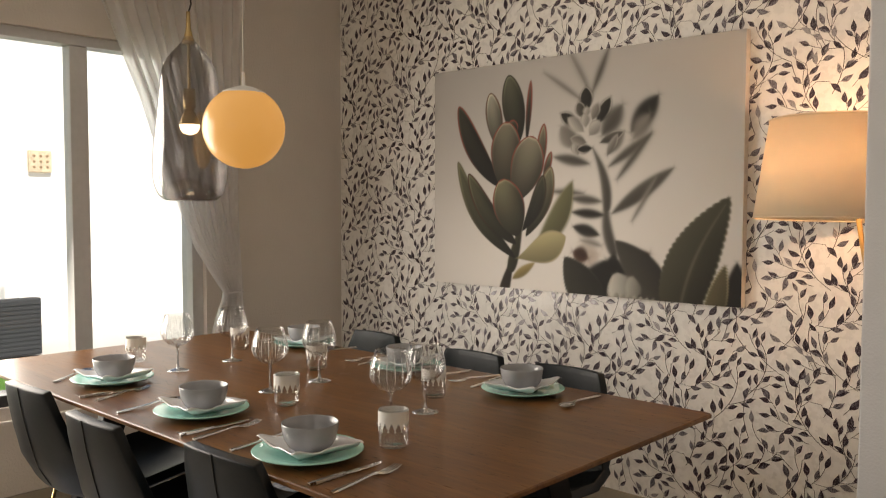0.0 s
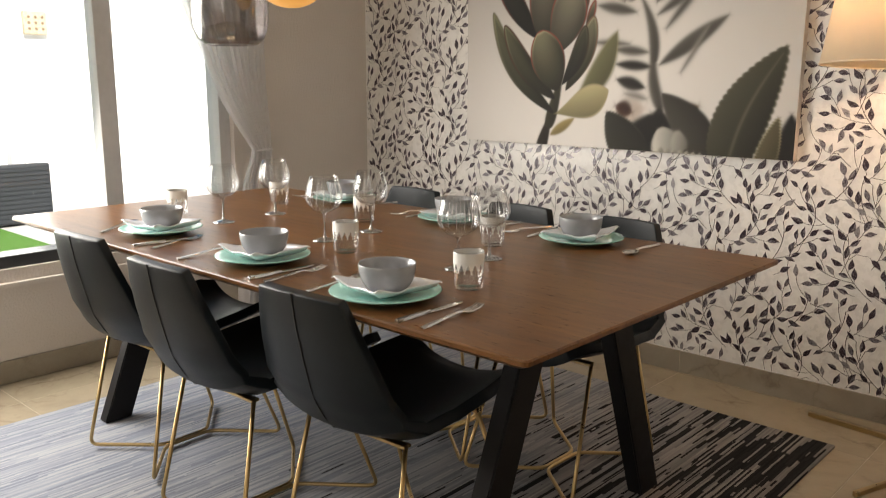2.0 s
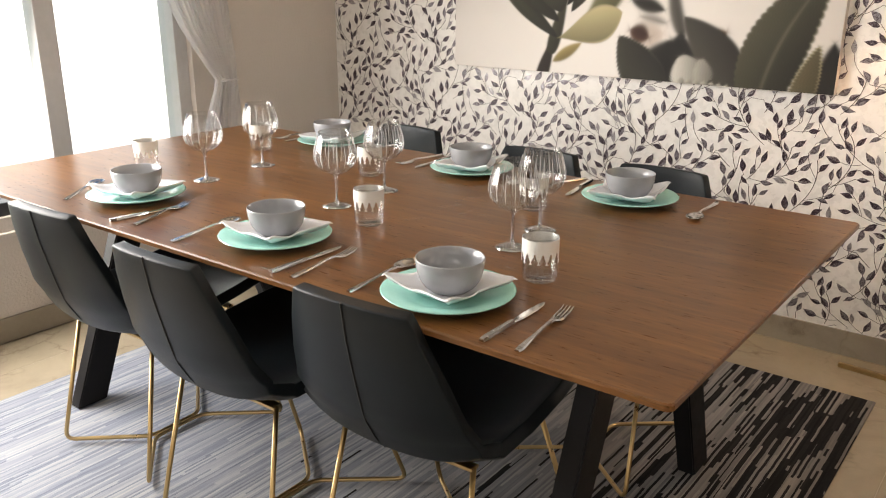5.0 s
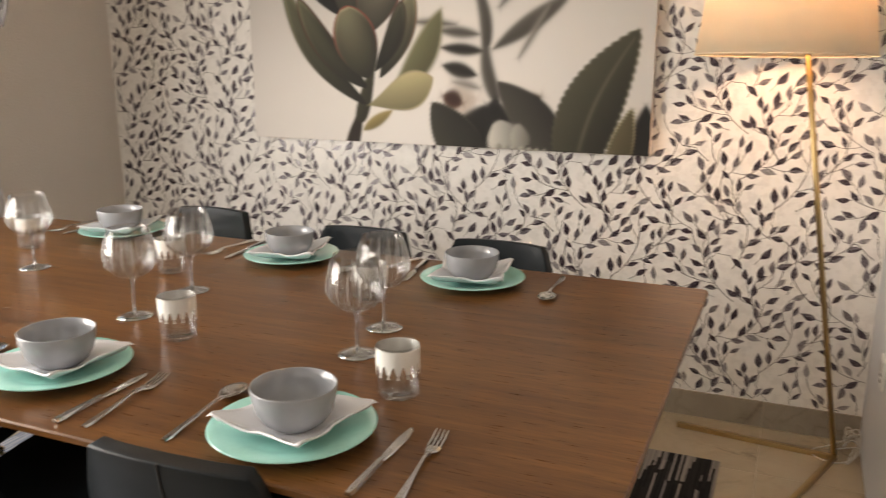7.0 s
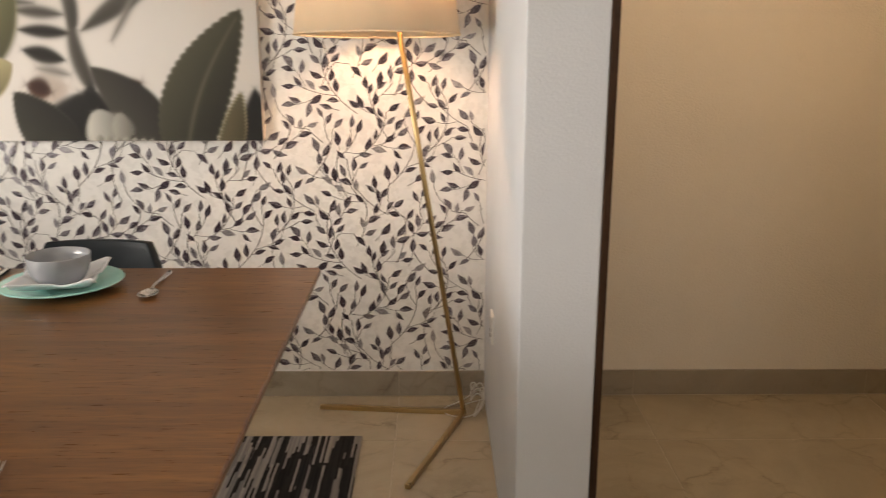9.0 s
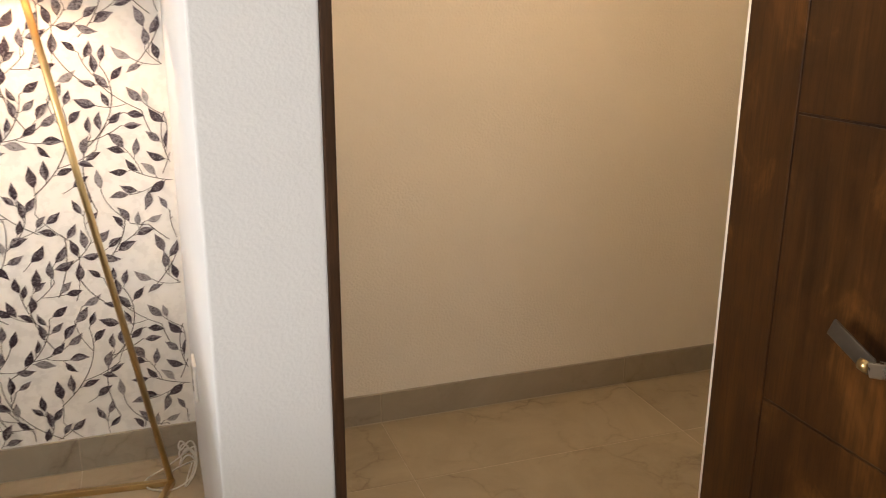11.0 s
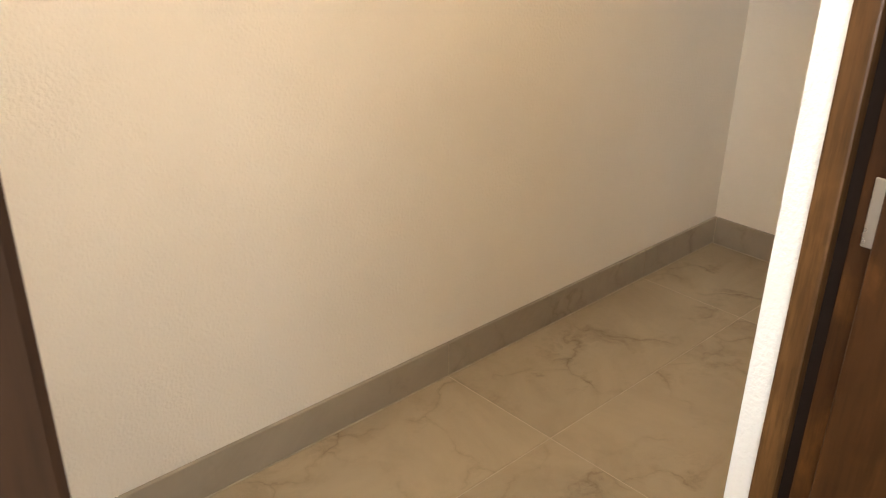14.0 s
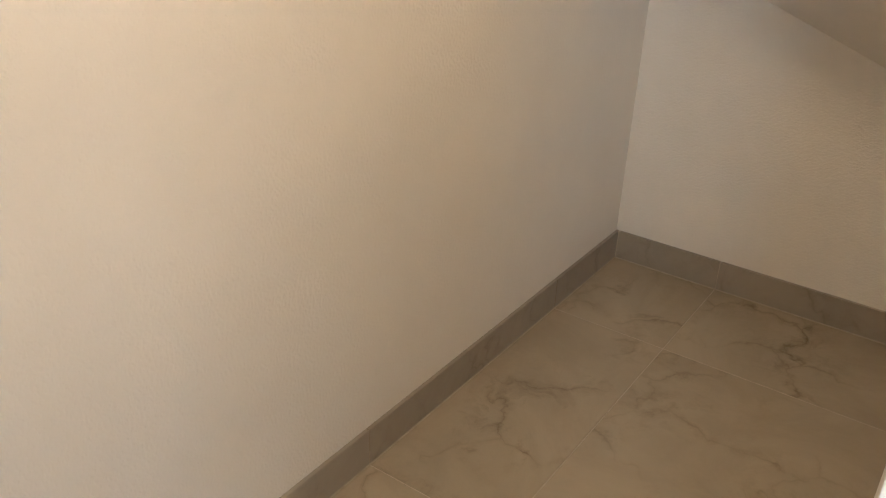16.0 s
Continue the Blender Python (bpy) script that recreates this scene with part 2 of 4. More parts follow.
def leather(name, color):
    m, t, b = nodes_of(name)
    vec = mapped(t, (1, 1, 1))
    f = noise_tex(t, vec, 9, 5)
    t.links.new(ramp(t, f, [(0.3, tuple(c * 0.8 for c in color)), (0.7, tuple(c * 1.25 for c in color))]), b.inputs["Base Color"])
    v = t.nodes.new("ShaderNodeTexVoronoi")
    v.inputs["Scale"].default_value = 420
    t.links.new(vec, v.inputs["Vector"])
    b.inputs["Roughness"].default_value = 0.40
    b.inputs["Specular IOR Level"].default_value = 0.24
    bump(t, b, v.outputs["Distance"], 0.12, 0.001)
    return m


M_wall = plaster("cream_plaster", (0.67, 0.62, 0.57))
M_grey_wall = plaster("white_textured_plaster", (0.65, 0.67, 0.70), 0.14, 165)
M_closet = plaster("warm_white_plaster", (0.78, 0.74, 0.67), 0.36, 140)
M_ceil = plaster("ceiling_paint", (0.80, 0.79, 0.76), 0.1)
M_paper = plain("wallpaper_ground", (0.85, 0.835, 0.80), 0.28, vary=0.03, bumps=0.05, bscale=300)
M_tile = tile_mat("beige_marble_tile", (0.385, 0.327, 0.236), (0.185, 0.148, 0.098), 0.18)
M_skirt = tile_mat("grey_beige_skirting_tile", (0.325, 0.285, 0.225), (0.18, 0.15, 0.11), 0.3)
M_grout = plain("pale_grout", (0.41, 0.352, 0.262), 0.9)
M_table = wood("walnut_tabletop", (0.078, 0.028, 0.008), (0.165, 0.070, 0.0195), (0.295, 0.136, 0.040), 0.28, "x", 1.0, 0.0)
M_table.node_tree.nodes["Principled BSDF"].inputs["Specular IOR Level"].default_value = 0.36
M_door = wood("stained_door_wood", (0.007, 0.0023, 0.0007), (0.030, 0.0106, 0.0023), (0.145, 0.057, 0.0125), 0.34, "z", 0.7, 0.05, 0.6)
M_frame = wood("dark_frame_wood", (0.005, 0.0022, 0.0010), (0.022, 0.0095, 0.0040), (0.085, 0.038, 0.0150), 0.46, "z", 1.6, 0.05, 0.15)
# lighter copy of the frame wood, lamplight on the right jamb put into it
M_frame_lit = wood("lit_frame_wood", (0.022, 0.010, 0.003), (0.085, 0.037, 0.010), (0.20, 0.095, 0.027), 0.42, "z", 0.9, 0.05, 0.35)
# near-black for the door gap's painted shade, also a screw and socket slots
M_brown_black = plain("brown_black_gap_and_fittings", (0.014, 0.008, 0.005), 0.85)
M_brown_black.node_tree.nodes["Principled BSDF"].inputs["Specular IOR Level"].default_value = 0.05
M_black = plain("black_painted_wood", (0.007, 0.007, 0.008), 0.5, bumps=0.05)
M_black.node_tree.nodes["Principled BSDF"].inputs["Specular IOR Level"].default_value = 0.25
M_leather = leather("black_leather", (0.0075, 0.0115, 0.0148))
M_seam = plain("black_seam", (0.008, 0.008, 0.009), 0.5)
M_brass = plain("brushed_brass", (0.52, 0.38, 0.185), 0.30, 1.0, 0.03, scale=8, bumps=0.0)
M_steel = plain("polished_steel", (0.58, 0.565, 0.55), 0.14, 1.0, 0.05, bumps=0.0, rvary=0.04)
M_dull = plain("dull_handle_metal", (0.20, 0.18, 0.155), 0.38, 1.0, 0.08, bumps=0.0)
M_satin = plain("satin_nickel", (0.62, 0.60, 0.57), 0.28, 1.0, 0.05, bumps=0.0)
M_teal = plain("aqua_glazed_ceramic", (0.34, 0.68, 0.61), 0.12, vary=0.06, bumps=0.03, bscale=60, coat=0.3)
M_white_cer = plain("white_ceramic", (0.80, 0.82, 0.86), 0.18, vary=0.02, bumps=0.02, coat=0.3)
M_grey_cer = plain("grey_glazed_ceramic", (0.325, 0.34, 0.365), 0.18, vary=0.05, bumps=0.03, coat=0.4)
M_glass = thin_glass("clear_glass", (0.97, 0.975, 0.975), 0.75, 0.07)
# milky white that puts the flutes' bright refraction into colour
M_flute_glint = cloth_light("white_flute_glint", (0.97, 0.97, 0.96), 0.5, 0.2, 0.40)
M_stem = thin_glass("solid_glass", (0.80, 0.81, 0.82), 0.75, 0.42)
M_smoke = thin_glass("smoked_glass", (0.75, 0.735, 0.73), 0.6, 0.09)
M_pane = thin_glass("window_glass", (0.97, 0.985, 0.985), 0.4, 0.02)
M_print = plain("white_enamel_print", (0.85, 0.84, 0.80), 0.35, vary=0.02, bumps=0.0)
M_curtain = cloth_light("sheer_white_curtain", (0.95, 0.94, 0.94), 0.80, through_share=0.28)
M_shade = cloth_light("cream_linen_shade", (0.90, 0.77, 0.58), 0.36, weave=500)
M_alu = plain("grey_window_aluminium", (0.60, 0.60, 0.60), 0.45, 0.0, 0.04)
M_alu_dark = plain("dark_window_aluminium", (0.06, 0.065, 0.07), 0.4, 0.3, 0.05)
M_opal = glow("opal_globe_glass", (1.0, 0.47, 0.10), 0.43, (0.42, 0.29, 0.15))
M_bulb = glow("lit_bulb", (1.0, 0.80, 0.50), 6.0)
M_whitemetal = plain("white_metal", (0.8, 0.8, 0.78), 0.4, 0.0, 0.02)
M_cord = plain("black_cord", (0.012, 0.012, 0.012), 0.6)
M_clearcord = plain("pale_cord", (0.6, 0.58, 0.54), 0.5)
M_rug = rug_mat()
M_grass = plain("lawn_green", (0.10, 0.24, 0.03), 0.9, vary=0.3, scale=60, bumps=0.6, bscale=300, bdist=0.01)
M_paving = plain("pale_paving", (0.62, 0.60, 0.56), 0.8, vary=0.08, scale=4)
M_outwall = plain("white_garden_wall", (0.86, 0.85, 0.82), 0.85, vary=0.03, scale=3)
M_rattan = plain("dark_grey_rattan", (0.03, 0.033, 0.037), 0.6, vary=0.3, scale=150, bumps=0.5)
M_cushion = plain("white_cushion_cloth", (0.80, 0.79, 0.77), 0.9, vary=0.03)
M_block = plain("sand_stone_block", (0.62, 0.50, 0.36), 0.8, vary=0.2, scale=20)
M_hole = plain("block_recess", (0.30, 0.21, 0.13), 0.9)
M_leafdark = foil("wallpaper_leaf_dark", (0.026, 0.015, 0.023), (0.27, 0.25, 0.27), 0.57)
M_leafgrey = foil("wallpaper_leaf_grey", (0.042, 0.030, 0.039), (0.32, 0.30, 0.32), 0.50)
M_leafpale = foil("wallpaper_leaf_pale", (0.085, 0.070, 0.080), (0.42, 0.40, 0.41), 0.46)
M_stalk = plain("wallpaper_stalk", (0.085, 0.072, 0.066), 0.4, 0.2, 0.3, 200, 0.0)
M_canvas_edge = plain("canvas_edge", (0.66, 0.60, 0.54), 0.8)


# ---- mesh helpers ----
def obj(name, bm, mats, parent=None, label="", smooth=False, m=None):
    me = bpy.data.meshes.new(name)
    bm.to_mesh(me)
    bm.free()
    for x in mats if isinstance(mats, (list, tuple)) else (mats,):
        me.materials.append(x)
    if smooth:
        me.shade_smooth()
    ob = new(name, me)
    if parent is not None:
        ob.parent = parent
    if m is not None:
        ob.matrix_basis = m
    return tagged(ob, label)


def part(name, bm, material, parent, label="", smooth=False):
    return obj(name, bm, material, parent, label, smooth)


def thing(name, label, category, group="", m=None, kind=""):
    ob = new(name)
    ob.empty_display_size = 0.1
    if m is not None:
        ob.matrix_basis = m
    return tagged(ob, label, category, group, kind)


def box(lo, hi, bevel=0.0, segs=2, bm=None):
    own = bm is None
    bm = bmesh.new() if own else bm
    r = bmesh.ops.create_cube(bm, size=1)
    vs = r["verts"]
    for v in vs:
        v.co = Vector([(a + b) / 2 + c * (b - a) for a, b, c in zip(lo, hi, v.co)])
    if bevel:
        es = list({e for v in vs for e in v.link_edges})
        bmesh.ops.bevel(bm, geom=es, offset=bevel, segments=segs, affect="EDGES", profile=0.6)
    return bm


def tube(points, radius, sides=8, closed=False, bm=None, radii=None):
    bm = bm or bmesh.new()
    pts = [Vector(p) for p in points]
    n, rings, up = len(pts), [], None
    for i, p in enumerate(pts):
        a = pts[(i - 1) % n] if closed or i else p
        b = pts[(i + 1) % n] if closed or i < n - 1 else p
        d = (b - a).normalized()
        if up is None:
            up = d.orthogonal().normalized()
        up = (up - d * up.dot(d)).normalized()
        side = d.cross(up)
        r = radii[i] if radii else radius
        rings.append([bm.verts.new(p + r * (math.cos(2 * math.pi * k / sides) * up + math.sin(2 * math.pi * k / sides) * side)) for k in range(sides)])
    for i in range(n if closed else n - 1):
        q, s = rings[i], rings[(i + 1) % n]
        for k in range(sides):
            bm.faces.new((q[k], q[(k + 1) % sides], s[(k + 1) % sides], s[k]))
    if not closed:
        bm.faces.new(rings[0][::-1])
        bm.faces.new(rings[-1])
    return bm


def rounded(points, radius, steps=4):
    """A polyline with its inner corners rounded."""
    pts = [Vector(p) for p in points]
    out = [pts[0]]
    for a, b, c in zip(pts, pts[1:], pts[2:]):
        r = min(radius, (a - b).length * 0.45, (c - b).length * 0.45)
        p, q = b + (a - b).normalized() * r, b + (c - b).normalized() * r
        for i in range(steps + 1):
            u = i / steps
            out.append((1 - u) ** 2 * p + 2 * u * (1 - u) * b + u * u * q)
    return out + [pts[-1]]


def lathe(profile, segs=32, flute=None, bm=None, close=False):
    """Turns (radius, z) pairs about z. flute(angle, z) scales the radius."""
    bm = bm or bmesh.new()
    rings = []
    for r, z in profile:
        if r < 1e-6:
            rings.append([bm.verts.new((0, 0, z))])
            continue
        ring = []
        for k in range(segs):
            a = 2 * math.pi * k / segs
            f = flute(a, z) if flute else 1
            ring.append(bm.verts.new((r * f * math.cos(a), r * f * math.sin(a), z)))
        rings.append(ring)
    for q, s in zip(rings, rings[1:]):
        for k in range(segs):
            k2 = (k + 1) % segs
            if len(q) == 1 and len(s) == 1:
                break
            if len(q) == 1:
                bm.faces.new((q[0], s[k2], s[k]))
            elif len(s) == 1:
                bm.faces.new((q[k], q[k2], s[0]))
            else:
                bm.faces.new((q[k], q[k2], s[k2], s[k]))
    return bm


def grid_mesh(nu, nv, f, bm=None):
    bm = bm or bmesh.new()
    vs = [[bm.verts.new(f(i / nu, j / nv)) for i in range(nu + 1)] for j in range(nv + 1)]
    for j in range(nv):
        for i in range(nu):
            bm.faces.new((vs[j][i], vs[j][i + 1], vs[j + 1][i + 1], vs[j + 1][i]))
    return bm


def interp(x, pairs):
    return float(np.interp(x, [p[0] for p in pairs], [p[1] for p in pairs]))


def structure(name, bm, mat, label="", parent=None, smooth=False):
    ob = obj(name, bm, mat, parent, smooth=smooth)
    return tagged(ob, label, kind="structure")


# ---- the large structure ----
CEIL = 2.75
PX0, PX1, PY = 3.133, 3.299, -1.164
EAST = 5.82
structure("wall_north", box((-0.18, 0, 0), (EAST + 0.12, 0.14, CEIL)), M_closet, "smooth cream plastered wall")
wallpaper = structure("wallpaper", box((0.0, -0.004, 0.098), (PX0, 0.0, CEIL)), M_paper, "cream wallpaper printed with dark trailing leaves")
structure("wall_partition", box((PX0, PY, 0), (PX1, -0.004, CEIL), 0.004), M_grey_wall, "white textured plaster partition wall")
structure("wall_closet_south", box((4.135, -1.16, 0), (EAST, -0.953, CEIL), 0.003), M_closet, "white textured plaster wall beside a doorway")
structure("wall_door_lintel", box((PX1, -1.16, 2.12), (4.135, -0.96, CEIL)), M_grey_wall, "white plaster above the doorway")
structure("wall_east", box((EAST, -1.16, 0), (EAST + 0.12, 0, CEIL)), M_closet, "cream plastered closet end wall")
structure("wall_hall_east", box((5.2, -5.7, 0), (5.34, -1.16, CEIL)), M_wall, "cream plastered wall")
structure("wall_south", box((-0.18, -5.84, 0), (5.34, -5.7, CEIL)), M_wall, "cream plastered wall")
structure("ceiling", box((-0.18, -5.84, CEIL), (EAST + 0.12, 0.14, CEIL + 0.12)), M_ceil, "white painted ceiling")
structure("ceiling_closet", box((PX1, -0.958, 2.32), (EAST, -0.001, 2.38)), M_ceil, "low white closet ceiling")

# window wall with a real opening
WY0, WY1, WZ0, WZ1 = -0.88, -3.75, 0.475, 2.078
structure("wall_west", box((-0.18, WY0, 0), (0, 0, CEIL)), M_wall, "cream plastered wall beside the window")
structure("wall_west_sill", box((-0.18, WY1, 0), (0, WY0, WZ0)), M_wall, "low plastered wall under the window")
structure("wall_west_head", box((-0.18, WY1, WZ1), (0, WY0, CEIL)), M_wall, "cream plastered wall above the window")
structure("wall_west_far", box((-0.18, -5.7, 0), (0, WY1, CEIL)), M_wall, "cream plastered wall")
structure("window_sill", box((-0.03, WY1, 0.400), (0.022, WY0 + 0.02, 0.422), 0.004), M_wall, "white projecting ledge under the window")
win = thing("window_1", "wide sliding window with grey aluminium frames", "window", kind="structure")
part("window_frame", box((-0.13, WY0 - 0.06, WZ0), (-0.03, WY0, WZ1), 0.004), M_alu, win)
part("window_frame", box((-0.13, WY1, WZ1 - 0.045), (-0.03, WY0 - 0.06, WZ1), 0.004), M_alu, win)
part("window_frame", box((-0.14, WY1, WZ0), (-0.022, WY0 - 0.06, WZ0 + 0.05), 0.004), M_alu_dark, win, "dark bottom track")
part("mullion", box((-0.12, -1.520, WZ0 + 0.05), (-0.045, -1.440, WZ1 - 0.045), 0.004), M_alu, win)
part("mullion", box((-0.12, -2.82, WZ0 + 0.05), (-0.045, -2.74, WZ1 - 0.045), 0.004), M_alu, win)
for a, b in ((-0.94, -1.44), (-1.52, -2.74), (-2.82, WY1)):
    p = part("pane", box((-0.086, b, WZ0 + 0.05), (-0.080, a, WZ1 - 0.045)), M_pane, win)
    p.visible_shadow = False

# stair underside that slopes down into the closet
def soffit_z(x, y):
    return 1.01 + 0.45 * (EAST - x) + 0.38 * y


bm = bmesh.new()
corners = [(5.15, -0.952), (EAST, -0.952), (EAST, -0.001), (5.15, -0.001)]
low = [bm.verts.new((x, y, soffit_z(x, y))) for x, y in corners]
top = [bm.verts.new((x, y, soffit_z(x, y) + 0.16)) for x, y in corners]
bm.faces.new(low[::-1])
bm.faces.new(top)
for k in range(4):
    bm.faces.new((low[k], low[(k + 1) % 4], top[(k + 1) % 4], top[k]))
structure("stair_soffit", bm, M_closet, "sloping plastered underside of a stair")

# garden side
structure("ground", box((-60, -60, -0.30), (-0.18, 60, -0.12)), M_paving, "pale sunlit paving")
lawn = structure("lawn", box((-5.4, -7.0, -0.12), (-0.24, -0.45, -0.10)), M_grass, "bright green mown lawn")
structure("garden_wall", box((-6.7, -12, -0.12), (-6.5, 12, 3.3)), M_outwall, "tall white garden wall in full sun")
blk = thing("wall_vent_block", "sandy pierced stone vent block on the garden wall", "vent block")
part("block", box((-6.5, 0.735, 1.705), (-6.44, 0.995, 1.96), 0.012), M_block, blk)
for k in range(9):
    yy, zz = 0.790 + 0.075 * (k % 3), 1.765 + 0.065 * (k // 3)
    part("hole", lathe([(0, 0), (0.017, 0), (0.017, 0.006), (0, 0.006)], 10), M_hole, blk).matrix_basis = pose(-6.441, yy, zz, 0, 90, 0)

ch = thing("garden_armchair", "dark grey woven rattan armchair with a white cushion on the lawn", "garden chair")
part("back", box((-4.62, -0.98, -0.10), (-4.5, 0.08, 0.445), 0.02), M_rattan, ch)
part("arm", box((-5.26, -0.06, -0.10), (-4.62, 0.08, 0.36), 0.02), M_rattan, ch)
part("arm", box((-5.26, -0.98, -0.10), (-4.62, -0.84, 0.36), 0.02), M_rattan, ch)
part("seat", box((-5.26, -0.84, -0.10), (-4.62, -0.06, 0.20), 0.02), M_rattan, ch)
part("cushion", box((-5.24, -0.83, 0.20), (-4.64, -0.07, 0.31), 0.04, 3), M_cushion, ch)
part("back_cushion", box((-4.78, -0.20, 0.31), (-4.63, -0.07, 0.575), 0.04, 3), M_cushion, ch)
for k in range(12):
    z = -0.08 + 0.042 * k
    part("weave", box((-4.4985, -0.96, z), (-4.492, 0.06, z + 0.026), 0.002, 1), M_rattan, ch)

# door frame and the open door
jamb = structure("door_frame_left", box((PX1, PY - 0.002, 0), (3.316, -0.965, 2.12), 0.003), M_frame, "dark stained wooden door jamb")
# same wood as the left jamb, coloured as lamplit
structure("door_frame_right", box((4.108, -1.024, 0), (4.136, -0.995, 2.12), 0.003), M_frame_lit, "dark stained wooden door jamb")
structure("door_frame_right_stop", box((4.119, -1.162, 0), (4.137, -1.0385, 2.12), 0.002), M_door, "dark stained wooden door rebate")
# dark strip in place of the shaded gap between jamb and open door
structure("door_frame_right_gap_shade", box((4.123, -1.038, 0), (4.137, -1.0245, 2.12)), M_brown_black, "dark strip standing for the shaded gap beside the door jamb")
structure("door_frame_head", box((3.322, -1.15, 2.095), (4.108, -0.995, 2.12), 0.003), M_frame, "dark stained wooden door head")
LX0, LX1, LY0, LY1 = 4.032, 4.072, -1.088, -1.865
door = thing("door_1", "brown stained wooden door standing open with grooved panels", "door", kind="structure")
part("core", box((LX0 + 0.003, LY1, 0.008), (LX1, LY0, 2.085)), M_frame, door)
GY = -1.222
part("stile", box((LX0, GY + 0.002, 0.008), (LX0 + 0.006, LY0, 2.085), 0.001, 1), M_door, door)
for za, zb in ((0.008, 0.598), (0.602, 1.083), (1.087, 1.568), (1.572, 2.085)):
    part("panel", box((LX0, LY1, za), (LX0 + 0.006, GY - 0.002, zb), 0.001, 1), M_door, door)
plate = structure("strike_plate", box((4.1160, -1.083, 0.852), (4.1188, -1.050, 0.926), 0.0006, 1), M_satin, "small steel strike plate on the door rebate")
screw = part("screw", lathe([(0, 0.0006), (0.0030, 0.0006), (0.0036, 0.0)], 12), M_brown_black, plate)
screw.matrix_basis = pose(4.1159, -1.066, 0.894, 0, -90, 0)
hd = part("door_handle", lathe([(0, 0), (0.026, 0), (0.026, 0.008), (0.012, 0.012), (0.010, 0.05), (0, 0.05)], 20), M_satin, door, "satin steel lever handle", True)
hd.matrix_basis = pose(LX0, -1.605, 0.808, 0, -90, 0)
lever = part("lever", box((-0.009, -0.012, -0.011), (0.009, 0.135, 0.011), 0.003), M_satin, door, "satin steel lever")
lever.matrix_basis = pose(LX0 - 0.049, -1.605, 0.808, -17, 0, 0)
tip_plate = part("lever_end", box((-0.002, 0.0, -0.014), (0.002, 0.085, 0.014), 0.0015), M_dull, door, "flat turned-up end of the lever")
tip_plate.matrix_basis = pose(LX0 - 0.049, -1.474, 0.770, 22, 0, 0)
joint = part("lever_joint", lathe([(0, 0), (0.009, 0), (0.010, 0.006), (0.009, 0.014), (0, 0.014)], 16), M_brass, door, "brass collar on the lever", True)
joint.matrix_basis = pose(LX0 - 0.049, -1.470, 0.769, -90, 0, 0)


# ---- dining furniture ----
TX0, TX1, TY0, TY1, TZ = 0.392, 2.684, -2.085, -0.920, 0.75
table = thing("dining_table", "large walnut dining table with splayed black legs", "table", m=pose((TX0 + TX1) / 2, (TY0 + TY1) / 2, 0))
hx, hy = (TX1 - TX0) / 2, (TY1 - TY0) / 2
bm = bmesh.new()
rim = [(-1, -1), (1, -1), (1, 1), (-1, 1)]
def corner_loop(ix, z, r=0.012):
    out = []
    for sx, sy in rim:
        for k in range(4):
            a = math.atan2(sy, sx) - math.pi / 4 + k * math.pi / 6
            out.append(bm.verts.new((sx * (hx - ix - r) + r * math.cos(a), sy * (hy - ix - r) + r * math.sin(a), z)))
    return out
loops = [corner_loop(i, z) for i, z in ((0.003, TZ), (0.0, TZ - 0.003), (0.0, TZ - 0.012), (0.045, TZ - 0.036))]
bm.faces.new(loops[0])
bm.faces.new(loops[-1][::-1])
for q, s in zip(loops, loops[1:]):
    for k in range(16):
        bm.faces.new((s[k], s[(k + 1) % 16], q[(k + 1) % 16], q[k]))
part("tabletop", bm, M_table, table, "walnut top with a bevelled underside")


def slab_leg(a, b, wx, wy):
    bm = bmesh.new()
    vs = []
    for p in (a, b):
        vs.append([bm.verts.new((p[0] + sx * wx / 2, p[1] + sy * wy / 2, p[2])) for sx, sy in rim])
    bm.faces.new(vs[0][::-1])
    bm.faces.new(vs[1])
    for k in range(4):
        bm.faces.new((vs[0][k], vs[0][(k + 1) % 4], vs[1][(k + 1) % 4], vs[1][k]))
    bmesh.ops.recalc_face_normals(bm, faces=bm.faces)
    bmesh.ops.bevel(bm, geom=list(bm.edges), offset=0.004, segments=2, affect="EDGES")
    return bm


for sx in (-1, 1):
    for sy in (-1, 1):
        part("leg", slab_leg((sx * 0.845, 0.44 if sy > 0 else -0.40, 0.012), (sx * 0.845, 0.18 if sy > 0 else -0.13, TZ - 0.034), 0.05, 0.10), M_black, table)
    part("crossbar", box((sx * 0.845 - 0.025, -0.30, TZ - 0.06), (sx * 0.845 + 0.025, 0.30, TZ - 0.035), 0.003), M_black, table)

rug = obj("rug", box((-1.13, -1.215, 0), (1.13, 1.215, 0.009), 0.003), M_rug, m=pose(1.584, -1.550, 0.0005))
tagged(rug, "flat woven rug with grey blue and black streaks", "rug")

SEAT = [(-0.316, 0.776, 0.134), (-0.305, 0.70, 0.160), (-0.287, 0.62, 0.187), (-0.264, 0.53, 0.210), (-0.222, 0.455, 0.226), (-0.145, 0.420, 0.230),
        (-0.04, 0.420, 0.230), (0.09, 0.437, 0.228), (0.21, 0.452, 0.215), (0.262, 0.444, 0.195)]


